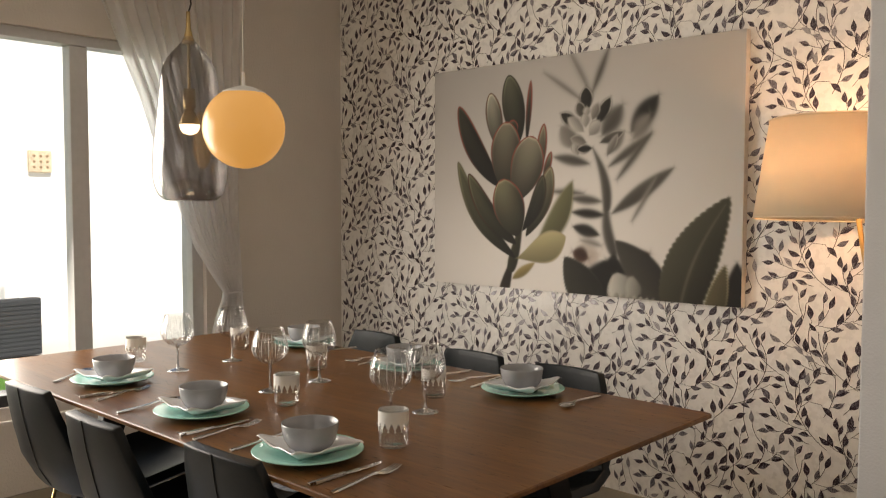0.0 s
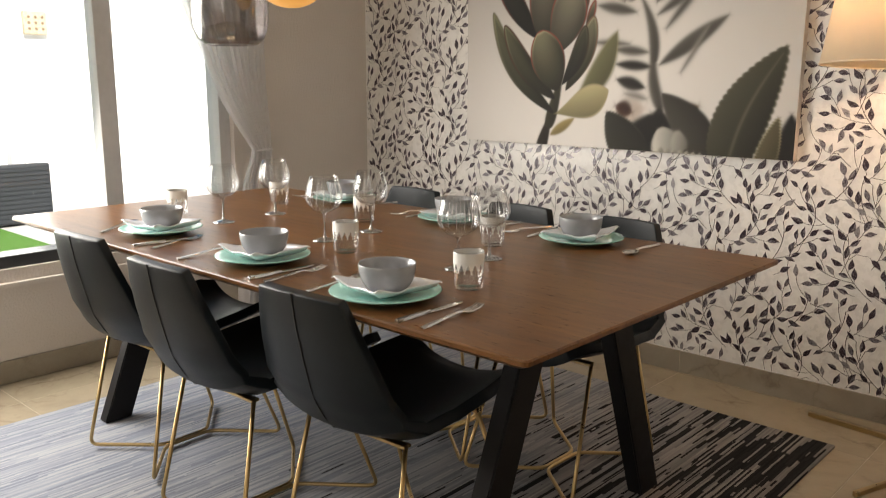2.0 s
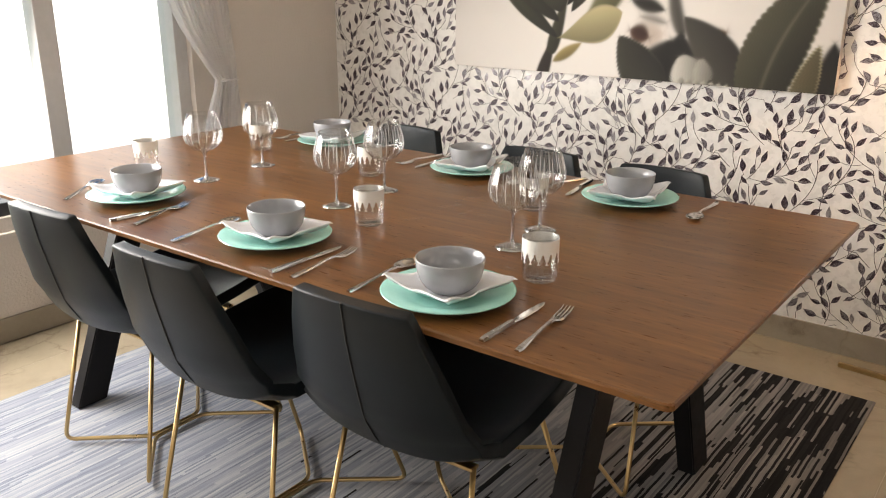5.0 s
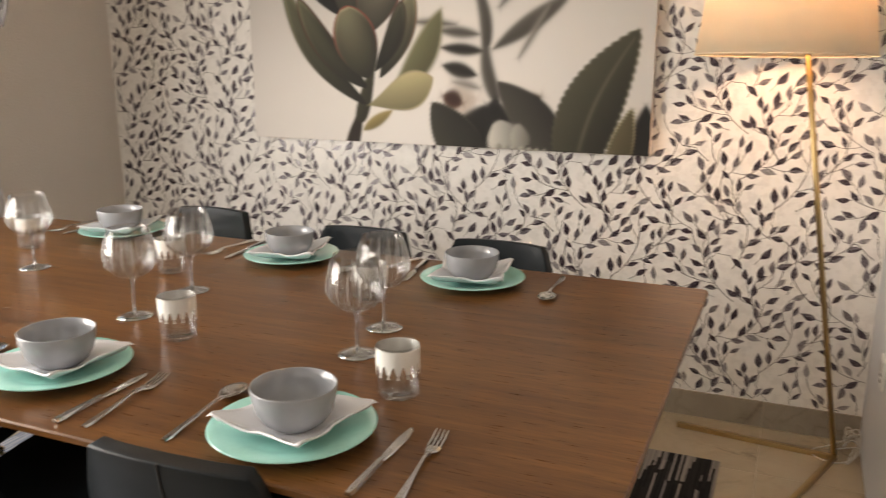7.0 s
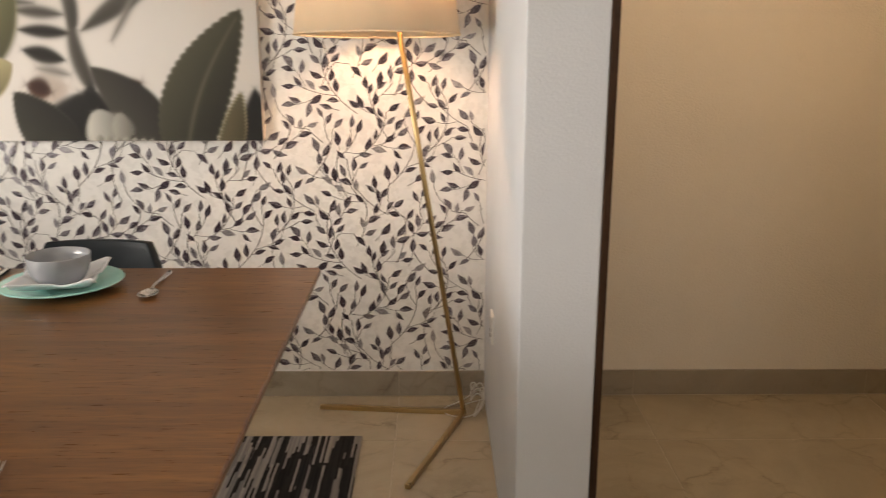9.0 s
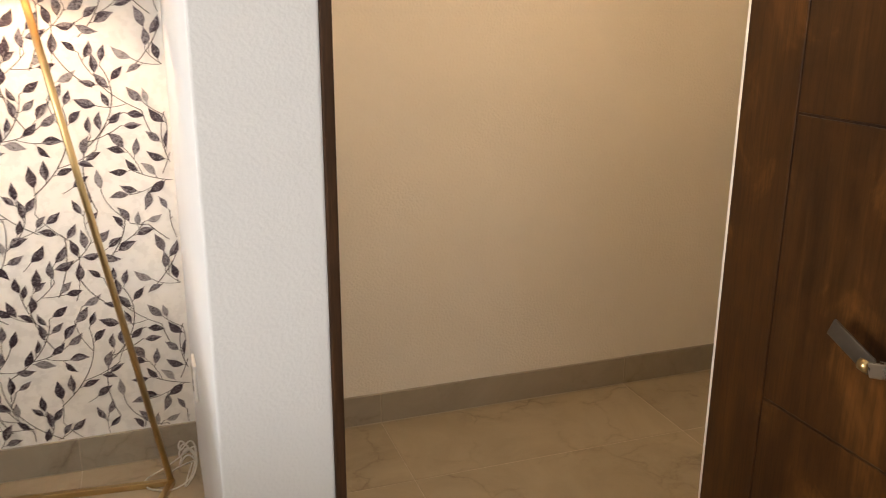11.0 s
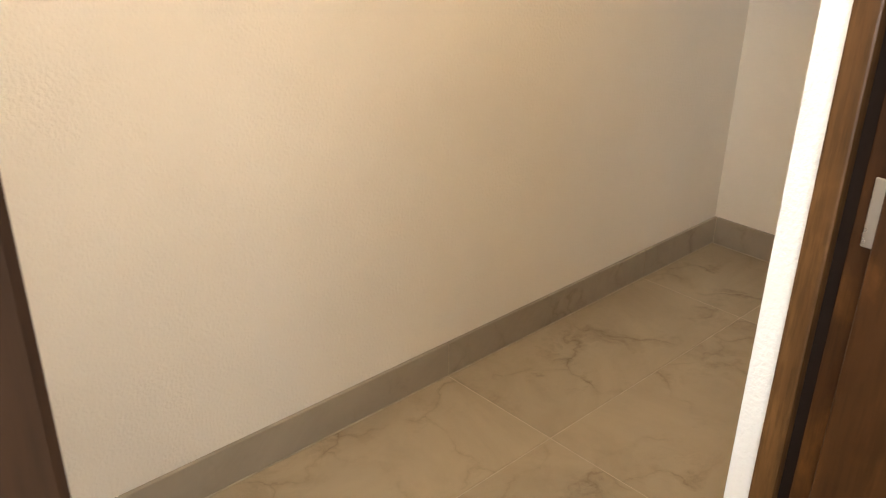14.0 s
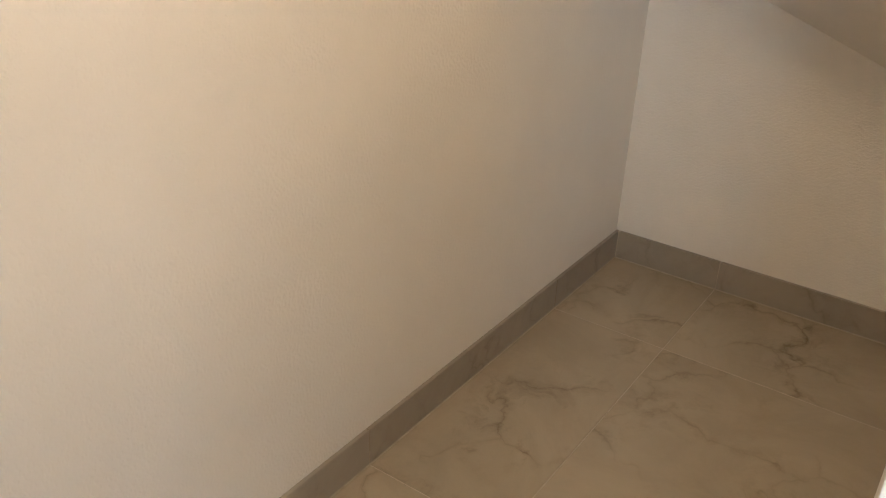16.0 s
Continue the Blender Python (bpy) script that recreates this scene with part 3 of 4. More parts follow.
def shell_point(u, v):
    t = v * (len(SEAT) - 1)
    i = min(int(t), len(SEAT) - 2)
    f = t - i
    y, z, w = [a + (b - a) * f for a, b in zip(SEAT[i], SEAT[i + 1])]
    a, b = SEAT[i], SEAT[i + 1]
    d = Vector((0, b[0] - a[0], b[1] - a[1])).normalized()
    nrm = Vector((0, -d.z, d.y))
    s = 2 * u - 1
    curl = (0.014 + 0.040 * min(1.0, v * 1.6)) * abs(s) ** 2.4
    return Vector((s * w * (1 - 0.05 * s * s), y, z)) + nrm * curl


def chair_model():
    c = thing("dining_chair", "black leather shell dining chair on thin brass legs", "chair", "chairs round the dining table")
    bm = grid_mesh(14, 27, shell_point)
    for v in bm.verts:
        if v.co.z > 0.76:
            v.co.z -= 0.9 * abs(v.co.x) ** 2.5
    sh = part("seat_shell", bm, M_leather, c, "black leather seat and back in one piece", True)
    so = sh.modifiers.new("thickness", "SOLIDIFY")
    so.thickness, so.offset = 0.030, -1
    bv = sh.modifiers.new("edge", "BEVEL")
    bv.width, bv.segments = 0.010, 3
    pts = []
    for k in range(19):
        p = shell_point(0.5, k / 18 * 0.62)
        q = shell_point(0.5, min(1, k / 18 * 0.62 + 0.01))
        d = (q - p).normalized()
        pts.append(p + Vector((0, d.z, -d.y)) * 0.0305)
    part("seam", tube(pts, 0.0022, 6), M_seam, c, "stitched centre seam")
    for s in (-1, 1):
        path = rounded([(s * 0.165, -0.16, 0.405), (s * 0.198, -0.245, 0.016), (s * 0.007, -0.085, 0.016), (s * 0.007, 0.085, 0.016), (s * 0.205, 0.245, 0.016), (s * 0.165, 0.10, 0.415)], 0.03)
        part("leg", tube(path, 0.0062, 8), M_brass, c, "bent brass wire legs", True)
    part("bracket", box((-0.168, -0.17, 0.395), (0.168, -0.145, 0.403), 0.002), M_brass, c)
    part("bracket", box((-0.168, 0.09, 0.405), (0.168, 0.115, 0.413), 0.002), M_brass, c)
    return c


chair = chair_model()
chair.matrix_basis = pose(2.080, -1.800, 0.009, 0, 0, 2)
for x, y, a in ((1.594, -1.868, 0.5), (1.060, -1.830, 2), (2.104, -1.100, 180), (1.674, -1.090, 180.5), (1.055, -1.020, 179)):
    copy_thing(chair, pose(x, y, 0.009, 0, 0, a))


# ---- table setting ----
def plate_model():
    pr = [(0, 0.003), (0.070, 0.003), (0.075, 0.0), (0.080, 0.004), (0.127, 0.016), (0.1295, 0.018), (0.1265, 0.0195), (0.08, 0.008), (0.07, 0.0065), (0, 0.0065)]
    ob = obj("dinner_plate", lathe(pr, 48), M_teal, smooth=True)
    return tagged(ob, "round aqua glazed plate on the dining table", "plate", "aqua plates")


def square_point(u, v):
    x, y = 2 * u - 1, 2 * v - 1
    r = max(abs(x), abs(y))
    c = abs(x * y)
    half = 0.091 * (1 - 0.13 * (1 - c) * r * r)
    rise = max(0.0, r - 0.42) / 0.58
    along = (x if abs(y) > abs(x) else y) * math.pi
    wave = 0.0035 * math.sin(1.6 * along + 0.6)
    notch = 0.007 * math.exp(-((abs(x) - abs(y)) / 0.07) ** 2)
    return Vector((x * half, y * half, 0.004 + 0.019 * rise ** 1.5 + 0.017 * max(0, c - 0.2) * rise + (wave - notch) * rise ** 2))


def square_model():
    ob = obj("wavy_plate", grid_mesh(22, 22, square_point), M_white_cer, smooth=True)
    so = ob.modifiers.new("thickness", "SOLIDIFY")
    so.thickness, so.offset = 0.003, 1
    return tagged(ob, "white square plate with wavy rim on an aqua plate", "plate", "white wavy plates")


def bowl_model():
    pr = [(0, 0.004), (0.028, 0.004), (0.030, 0.0), (0.034, 0.0), (0.038, 0.004), (0.051, 0.014), (0.0605, 0.030), (0.0650, 0.049), (0.0665, 0.066), (0.0658, 0.0680), (0.0638, 0.0672),
          (0.0622, 0.049), (0.0575, 0.031), (0.048, 0.017), (0.034, 0.010), (0, 0.008)]
    ob = obj("bowl", lathe(pr, 44), M_grey_cer, smooth=True)
    return tagged(ob, "small grey glazed bowl on a white plate", "bowl", "grey bowls")


def wine_model():
    g = thing("wine_glass", "clear stemmed wine glass with fluted bowl", "wine glass", "wine glasses")
    part("foot", lathe([(0, 0), (0.038, 0), (0.0385, 0.0015), (0.024, 0.004), (0.007, 0.010), (0, 0.010)], 36), M_stem, g, smooth=True)
    part("stem", lathe([(0.0065, 0.009), (0.0036, 0.022), (0.0032, 0.055), (0.0042, 0.076), (0.0085, 0.086)], 14), M_stem, g, smooth=True)
    fl = lambda a, z: 1 + 0.04 * math.cos(16 * a) * max(0.0, min(1.0, (0.19 - z) / 0.06)) * min(1.0, (z - 0.086) / 0.02)
    pr = [(0, 0.085), (0.014, 0.087), (0.034, 0.096), (0.0475, 0.112), (0.0540, 0.131), (0.0530, 0.150), (0.0480, 0.172), (0.0415, 0.198), (0.0402, 0.198),
          (0.0466, 0.172), (0.0516, 0.150), (0.0526, 0.131), (0.0460, 0.113), (0.032, 0.098), (0, 0.089)]
    part("bowl", lathe(pr, 64, fl), M_glass, g, smooth=True)
    side = [(z, r) for r, z in pr[2:8]]
    # thin white stripes along the flutes, painted highlights rather than clear glass
    bm = bmesh.new()
    rows = []
    for i in range(9):
        z = 0.112 + 0.0090 * i
        r, w = interp(z, side) * fl(0, z) + 0.0006, 0.0010 * math.sin(math.pi * (i + 0.6) / 9.2)
        rows.append([bm.verts.new((r + dr, s * w, z)) for s, dr in ((-1, 0), (0, 0.0006), (1, 0))])
    for q, s in zip(rows, rows[1:]):
        for k in range(2):
            bm.faces.new((q[k], q[k + 1], s[k + 1], s[k]))
    flute_glint = part("flute_glint", bm, M_flute_glint, g, smooth=True)
    for k in range(1, 16):
        more = new("flute_glint", flute_glint.data)
        more.parent = g
        more.matrix_basis = pose(0, 0, 0, 0, 0, 22.5 * k)
    return g


def tumbler_model():
    g = thing("tumbler", "clear glass tumbler with a white printed rim pattern", "tumbler", "tumblers")
    pr = [(0, 0.0), (0.029, 0.0), (0.034, 0.004), (0.0358, 0.012), (0.0368, 0.091), (0.0360, 0.0925), (0.0350, 0.091), (0.0336, 0.014), (0.030, 0.009), (0, 0.009)]
    part("glass", lathe(pr, 40), M_glass, g, smooth=True)
    bm = bmesh.new()
    def ring_quad(a0, a1, z0, z1, r=0.0372):
        vs = [bm.verts.new((r * math.cos(a), r * math.sin(a), z)) for a, z in ((a0, z0), (a1, z0), (a1, z1), (a0, z1))]
        bm.faces.new(vs)
    n = 48
    for k in range(n):
        ring_quad(2 * math.pi * k / n, 2 * math.pi * (k + 1) / n, 0.062, 0.089)
    m = 14
    for k in range(m):
        c, w = 2 * math.pi * k / m, 2 * math.pi / m
        for h0, h1, q in ((0.058, 0.062, 0.38), (0.053, 0.058, 0.30), (0.049, 0.053, 0.20), (0.043, 0.049, 0.07), (0.041, 0.043, 0.19)):
            ring_quad(c - q * w, c + q * w, h0, h1)
    part("print", bm, M_print, g, "white printed figures")
    return g


def taper(path, widths, thick):
    """A flat bar along a path in the y-z plane, with a width at each point."""
    bm = bmesh.new()
    rows = []
    for (y, z), w in zip(path, widths):
        rows.append([bm.verts.new((sx * w / 2, y, z + dz)) for sx, dz in ((-1, 0), (1, 0), (0.7, thick), (-0.7, thick))])
    for q, s in zip(rows, rows[1:]):
        for k in range(4):
            bm.faces.new((q[k], q[(k + 1) % 4], s[(k + 1) % 4], s[k]))
    bm.faces.new(rows[0][::-1])
    bm.faces.new(rows[-1])
    return bm


def knife_model():
    g = thing("table_knife", "polished steel table knife beside a plate", "knife", "knives")
    part("handle", taper([(-0.105, 0.001), (-0.09, 0.001), (-0.04, 0.001), (-0.005, 0.001)], [0.010, 0.014, 0.011, 0.009], 0.006), M_steel, g)
    part("blade", taper([(-0.005, 0.002), (0.02, 0.002), (0.07, 0.002), (0.098, 0.002), (0.105, 0.002)], [0.009, 0.016, 0.017, 0.010, 0.002], 0.0018), M_steel, g)
    return g


def fork_model():
    g = thing("table_fork", "polished steel table fork beside a plate", "fork", "forks")
    part("handle", taper([(-0.105, 0.001), (-0.09, 0.001), (-0.03, 0.003), (0.02, 0.006), (0.035, 0.005)], [0.010, 0.014, 0.008, 0.006, 0.009], 0.0035), M_steel, g)
    part("palm", taper([(0.035, 0.005), (0.048, 0.002), (0.062, 0.001)], [0.009, 0.022, 0.024], 0.0025), M_steel, g)
    for k in range(4):
        t = part("tine", taper([(0.062, 0.001), (0.09, 0.003), (0.106, 0.007)], [0.0042, 0.0038, 0.002], 0.002), M_steel, g)
        t.matrix_basis = pose(-0.0096 + 0.0064 * k, 0, 0)
    return g


def spoon_model():
    g = thing("table_spoon", "polished steel table spoon beside a plate", "spoon", "spoons")
    part("handle", taper([(-0.105, 0.001), (-0.09, 0.001), (-0.03, 0.004), (0.03, 0.008), (0.05, 0.006)], [0.010, 0.014, 0.008, 0.006, 0.008], 0.0035), M_steel, g)

    def f(u, v):
        a, r = u * 2 * math.pi, v
        y = 0.078 + 0.032 * r * math.cos(a)
        return Vector((0.0205 * r * math.sin(a) * (1 + 0.12 * math.cos(a)), y, 0.0015 + 0.007 * r * r))
    bm = grid_mesh(20, 5, f)
    bmesh.ops.remove_doubles(bm, verts=bm.verts, dist=1e-5)
    b = part("spoon_bowl", bm, M_steel, g, smooth=True)
    so = b.modifiers.new("thickness", "SOLIDIFY")
    so.thickness = 0.0012
    return g


plate, square, bowl, wine, tumbler = plate_model(), square_model(), bowl_model(), wine_model(), tumbler_model()
knife, fork, spoon = knife_model(), fork_model(), spoon_model()
used = set()


def lay(ob, m):
    """The model itself at the first place, then copies of it."""
    if ob.name in used:
        return copy_thing(ob, m)
    used.add(ob.name)
    ob.matrix_basis = m
    return ob


ZT = TZ + 0.0005
SETTINGS = [(2.178, -1.944, 0, -9), (1.650, -1.902, 0, -4), (1.066, -1.878, 0, 6), (2.140, -1.082, 180, 10), (1.600, -1.058, 180, 14), (0.952, -1.003, 180, 9)]
for x, y, turn, twist in SETTINGS:
    base = pose(x, y, ZT, 0, 0, turn)
    lay(plate, base)
    lay(square, base @ pose(0.0, 0.004, 0.0068, 0, 0, twist))
    lay(bowl, base @ pose(0.0, 0.006, 0.0112, 0, 0, twist))
# cutlery as it was laid, each piece a little askew
SPOONS = ((2.008, -1.940, 3), (1.466, -1.958, 6), (0.885, -1.930, 33), (2.342, -1.062, 183), (1.800, -1.040, 180), (1.150, -1.000, 182))
KNIVES = ((2.343, -1.968, 1), (1.811, -1.957, 1), (1.228, -1.950, -5), (1.966, -1.042, 188), (1.430, -1.030, 182), (0.790, -0.985, 180))
FORKS = ((2.402, -1.966, 6), (1.857, -1.953, 6), (1.262, -1.936, 17), (1.900, -1.030, 167), (1.372, -1.028, 175), (0.735, -0.985, 178))
for model, places in ((spoon, SPOONS), (knife, KNIVES), (fork, FORKS)):
    for x, y, turn in places:
        lay(model, pose(x, y, ZT, 0, 0, turn))
for x, y in ((2.110, -1.616), (1.555, -1.605), (1.049, -1.634), (2.089, -1.463), (1.546, -1.405), (1.027, -1.400)):
    lay(wine, pose(x, y, ZT, 0, 0, 17 * x))
for x, y in ((2.264, -1.754), (1.733, -1.675), (0.780, -1.652), (1.978, -1.312), (1.385, -1.288), (0.833, -1.238)):
    lay(tumbler, pose(x, y, ZT, 0, 0, 40 * x))


# ---- pendants ----
pg = thing("pendant_lamp", "smoked glass bottle pendant lamp with brass fitting", "pendant lamp", m=pose(1.098, -1.604, 1.342))
pr = [(0.071, 0.0), (0.088, 0.004), (0.108, 0.022), (0.120, 0.052), (0.126, 0.092), (0.125, 0.145), (0.119, 0.21), (0.111, 0.28), (0.104, 0.35), (0.097, 0.41), (0.089, 0.45), (0.075, 0.482), (0.056, 0.507), (0.037, 0.527), (0.023, 0.545), (0.016, 0.56)]
sh = part("glass_shade", lathe(pr, 56), M_smoke, pg, "smoked glass shade open below", True)
so = sh.modifiers.new("thickness", "SOLIDIFY")
so.thickness = 0.003
part("cap", lathe([(0, 0.645), (0.007, 0.645), (0.008, 0.592), (0.012, 0.572), (0.020, 0.545), (0.020, 0.536), (0, 0.536)], 20), M_brass, pg, "brass cap", True)
part("rod", lathe([(0.005, 0.54), (0.005, 0.38)], 12), M_brass, pg)
part("socket", lathe([(0, 0.385), (0.020, 0.383), (0.021, 0.322), (0.019, 0.315), (0, 0.315)], 20), M_brass, pg, "brass lamp socket", True)
part("bulb_collar", lathe([(0.013, 0.315), (0.022, 0.298), (0.031, 0.276), (0.0338, 0.262)], 24), M_brass, pg, "gilt upper half of the bulb", True)
part("bulb", lathe([(0.034, 0.262), (0.032, 0.248), (0.023, 0.234), (0, 0.226)], 24), M_bulb, pg, "lit lower half of the bulb", True)
part("cord", tube([(0, 0, 0.64), (0.012, 0.004, 0.67), (0.010, 0.0, 0.72), (-0.02, 0, 0.80), (-0.034, 0, 0.90), (-0.02, 0, 1.10), (0, 0, CEIL - 1.345)], 0.003, 8), M_cord, pg, "black twisted cord", True)
part("ceiling_rose", lathe([(0.05, CEIL - 1.365), (0.05, CEIL - 1.34), (0, CEIL - 1.34)], 24), M_brass, pg)

gl = thing("globe_pendant", "glowing round opal glass pendant on a thin cord", "pendant lamp", m=pose(1.418, -1.6, 1.574))
R = 0.129
opal = part("globe", lathe([(R * math.sin(math.pi * k / 28), -R * math.cos(math.pi * k / 28)) for k in range(24)], 48), M_opal, gl, "glowing opal glass globe", True)
opal.visible_shadow = False
part("cap", lathe([(0.069, 0.1085), (0.066, 0.114), (0.03, 0.128), (0.006, 0.134), (0.005, 0.175), (0, 0.176)], 28), M_whitemetal, gl, "white metal cap", True)
part("cord", tube([(0, 0, 0.17), (0, 0, CEIL - 1.574)], 0.0018, 6), M_clearcord, gl, "thin pale cord")
part("ceiling_rose", lathe([(0.045, CEIL - 1.594), (0.045, CEIL - 1.576), (0, CEIL - 1.576)], 24), M_whitemetal, gl)

# ---- floor lamp ----
fl = thing("floor_lamp", "slanting brass floor lamp with a lit cream drum shade", "floor lamp")
base, tip = Vector((3.051, -0.155, 0.016)), Vector((2.80, -0.265, 1.60))
part("pole", tube([base, tip], 0.0085, 10), M_brass, fl, "slanting brass pole", True)


def bar(a, b, w):
    a, b = Vector(a), Vector(b)
    d = b - a
    bm = box((0, -w / 2, -w / 2), (d.length, w / 2, w / 2), 0.002)
    bm.transform(Matrix.Translation(a) @ d.to_track_quat("X", "Z").to_matrix().to_4x4())
    return bm


part("foot", bar((3.062, -0.163, 0.0085), (2.548, -0.112, 0.0085), 0.016), M_brass, fl, "square brass foot bar")
part("foot", bar((3.052, -0.168, 0.0085), (2.872, -0.655, 0.0085), 0.016), M_brass, fl, "square brass foot bar")
SC = Vector((2.785, -0.275, 0))
bm = lathe([(0.246, 1.285), (0.205, 1.605)], 64)
TILT = Matrix.Translation((SC.x, SC.y, 1.44)) @ Matrix.Rotation(radians(-2.6), 4, "X") @ Matrix.Translation((-SC.x, -SC.y, -1.44))  # the shade leans back
bm.transform(TILT @ Matrix.Translation(SC))
sh = part("shade", bm, M_shade, fl, "cream linen drum shade", True)
so = sh.modifiers.new("thickness", "SOLIDIFY")
so.thickness = 0.002
for r, z in ((0.246, 1.285), (0.205, 1.605)):
    part("shade_ring", tube([TILT @ (SC + Vector((r * math.cos(a), r * math.sin(a), z))) for a in [2 * math.pi * k / 48 for k in range(48)]], 0.0028, 6, True), M_shade, fl, "cream cloth rim")
for k in range(3):
    a = 2 * math.pi * k / 3 + 0.4
    part("spoke", tube([SC + Vector((0, 0, 1.575)), TILT @ (SC + Vector((0.204 * math.cos(a), 0.204 * math.sin(a), 1.602)))], 0.002, 6), M_brass, fl)
part("socket", lathe([(0, 1.60), (0.016, 1.60), (0.017, 1.555), (0, 1.555)], 16), M_brass, fl).matrix_basis = pose(SC.x, SC.y, 0)
wire = [base + Vector(p) for p in ((0, 0.01, 0.01), (0.02, 0.05, 0.0), (0.055, 0.06, 0.005), (0.07, 0.02, 0.03), (0.05, -0.03, 0.0), (0.0, -0.05, -0.01), (-0.06, -0.02, -0.01), (-0.07, 0.03, -0.01), (-0.01, 0.06, 0.0), (0.05, 0.04, 0.05),
        (0.072, 0.0, 0.09), (0.07, -0.05, 0.04), (0.03, -0.06, -0.01), (0.06, 0.03, 0.02))]
smooth_wire = rounded(wire, 0.04, 5)
part("flex", tube(smooth_wire, 0.0022, 6), M_clearcord, fl, "coiled clear flex", True)
for k in range(3):
    loop = [base + Vector((0.05 + 0.022 * math.cos(a + k), 0.03 + 0.02 * math.sin(a), 0.02 + 0.016 * k + 0.035 * math.sin(a + 0.7 * k) ** 2)) for a in [2 * math.pi * i / 24 for i in range(24)]]
    part("flex_coil", tube(loop, 0.0022, 6, True), M_clearcord, fl, "coiled clear flex", True)

sock = thing("wall_socket", "white wall socket plate low on the partition", "socket")
part("plate", box((PX0 - 0.008, -0.455, 0.37), (PX0, -0.375, 0.46), 0.003), M_whitemetal, sock)
part("switch", box((PX0 - 0.011, -0.43, 0.420), (PX0 - 0.008, -0.40, 0.448), 0.001), M_satin, sock)
for z in (0.385, 0.402):
    part("outlet", box((PX0 - 0.0092, -0.424, z), (PX0 - 0.0078, -0.406, z + 0.008), 0.0004, 1), M_brown_black, sock, "dark outlet slot")

cl = thing("closet_lamp", "small lit opal ceiling lamp inside the closet", "ceiling lamp", m=pose(4.0, -0.82, 2.32))
part("ceiling_rose", lathe([(0.0, -0.02), (0.045, -0.018), (0.05, 0.0)], 24), M_whitemetal, cl)
part("stem", tube([(0, 0, -0.015), (0, 0, -0.08), (0, 0, -0.46)], 0.008, 10), M_whitemetal, cl)
globe = part("bowl", lathe([(0.12 * math.sin(math.pi * k / 16), -0.12 * math.cos(math.pi * k / 16)) for k in range(17)], 28), glow("closet_lamp_glass", (1.0, 0.73, 0.46), 1.2), cl, "lit opal globe", True)
globe.matrix_basis = pose(0, 0, -0.57)
globe.visible_shadow = False

# ---- curtain ----
LEFT = [(0.02, -0.95), (0.4, -0.94), (0.74, -0.912), (0.83, -0.885), (0.89, -0.858), (0.93, -0.886), (1.006, -0.934), (1.12, -1.0), (1.256, -1.058), (1.44, -1.128), (1.6, -1.184), (1.8, -1.249), (2.08, -1.375), (2.66, -1.63)]
RIGHT = [(0.02, -0.73), (0.5, -0.742), (0.74, -0.755), (0.89, -0.772), (1.0, -0.768), (1.5, -0.762), (2.06, -0.745), (2.66, -0.70)]


def curtain_point(u, v):
    z = 0.02 + v * 2.64
    yl, yr = interp(z, LEFT), interp(z, RIGHT)
    pinch = min(1.0, 0.22 + abs(z - 0.89) * 1.1)
    ph = 11 * 2 * math.pi * u
    depth = 0.032 * pinch * math.sin(ph + 0.8 * math.sin(3 * z)) + 0.012 * math.sin(2.3 * ph + z)
    return Vector((0.105 + depth + 0.03 * math.exp(-((z - 0.89) / 0.2) ** 2), yr + (yl - yr) * u + 0.008 * math.sin(2 * ph) * pinch, z))


ct = thing("curtain", "sheer white curtain tied back beside the window", "curtain")
part("cloth", grid_mesh(150, 60, curtain_point), M_curtain, ct, "gathered sheer white cloth", True)
tie = [Vector((0.138 + 0.040 * math.cos(a), -0.809 + 0.044 * math.sin(a), 0.893 + 0.008 * math.cos(a))) for a in [2 * math.pi * k / 28 for k in range(28)]]
part("tie_back", tube(tie, 0.004, 8, True), M_curtain, ct, "cloth tie-back", True)
part("tie_hook", tube([(0.0, -0.745, 0.905), (0.04, -0.745, 0.905), (0.07, -0.752, 0.90), (0.1, -0.765, 0.895)], 0.004, 8), M_satin, ct, "small metal hook", True)
rail = structure("curtain_rail", box((0.06, -3.9, 2.665), (0.16, -0.62, 2.70), 0.004), M_whitemetal, "white curtain rail")


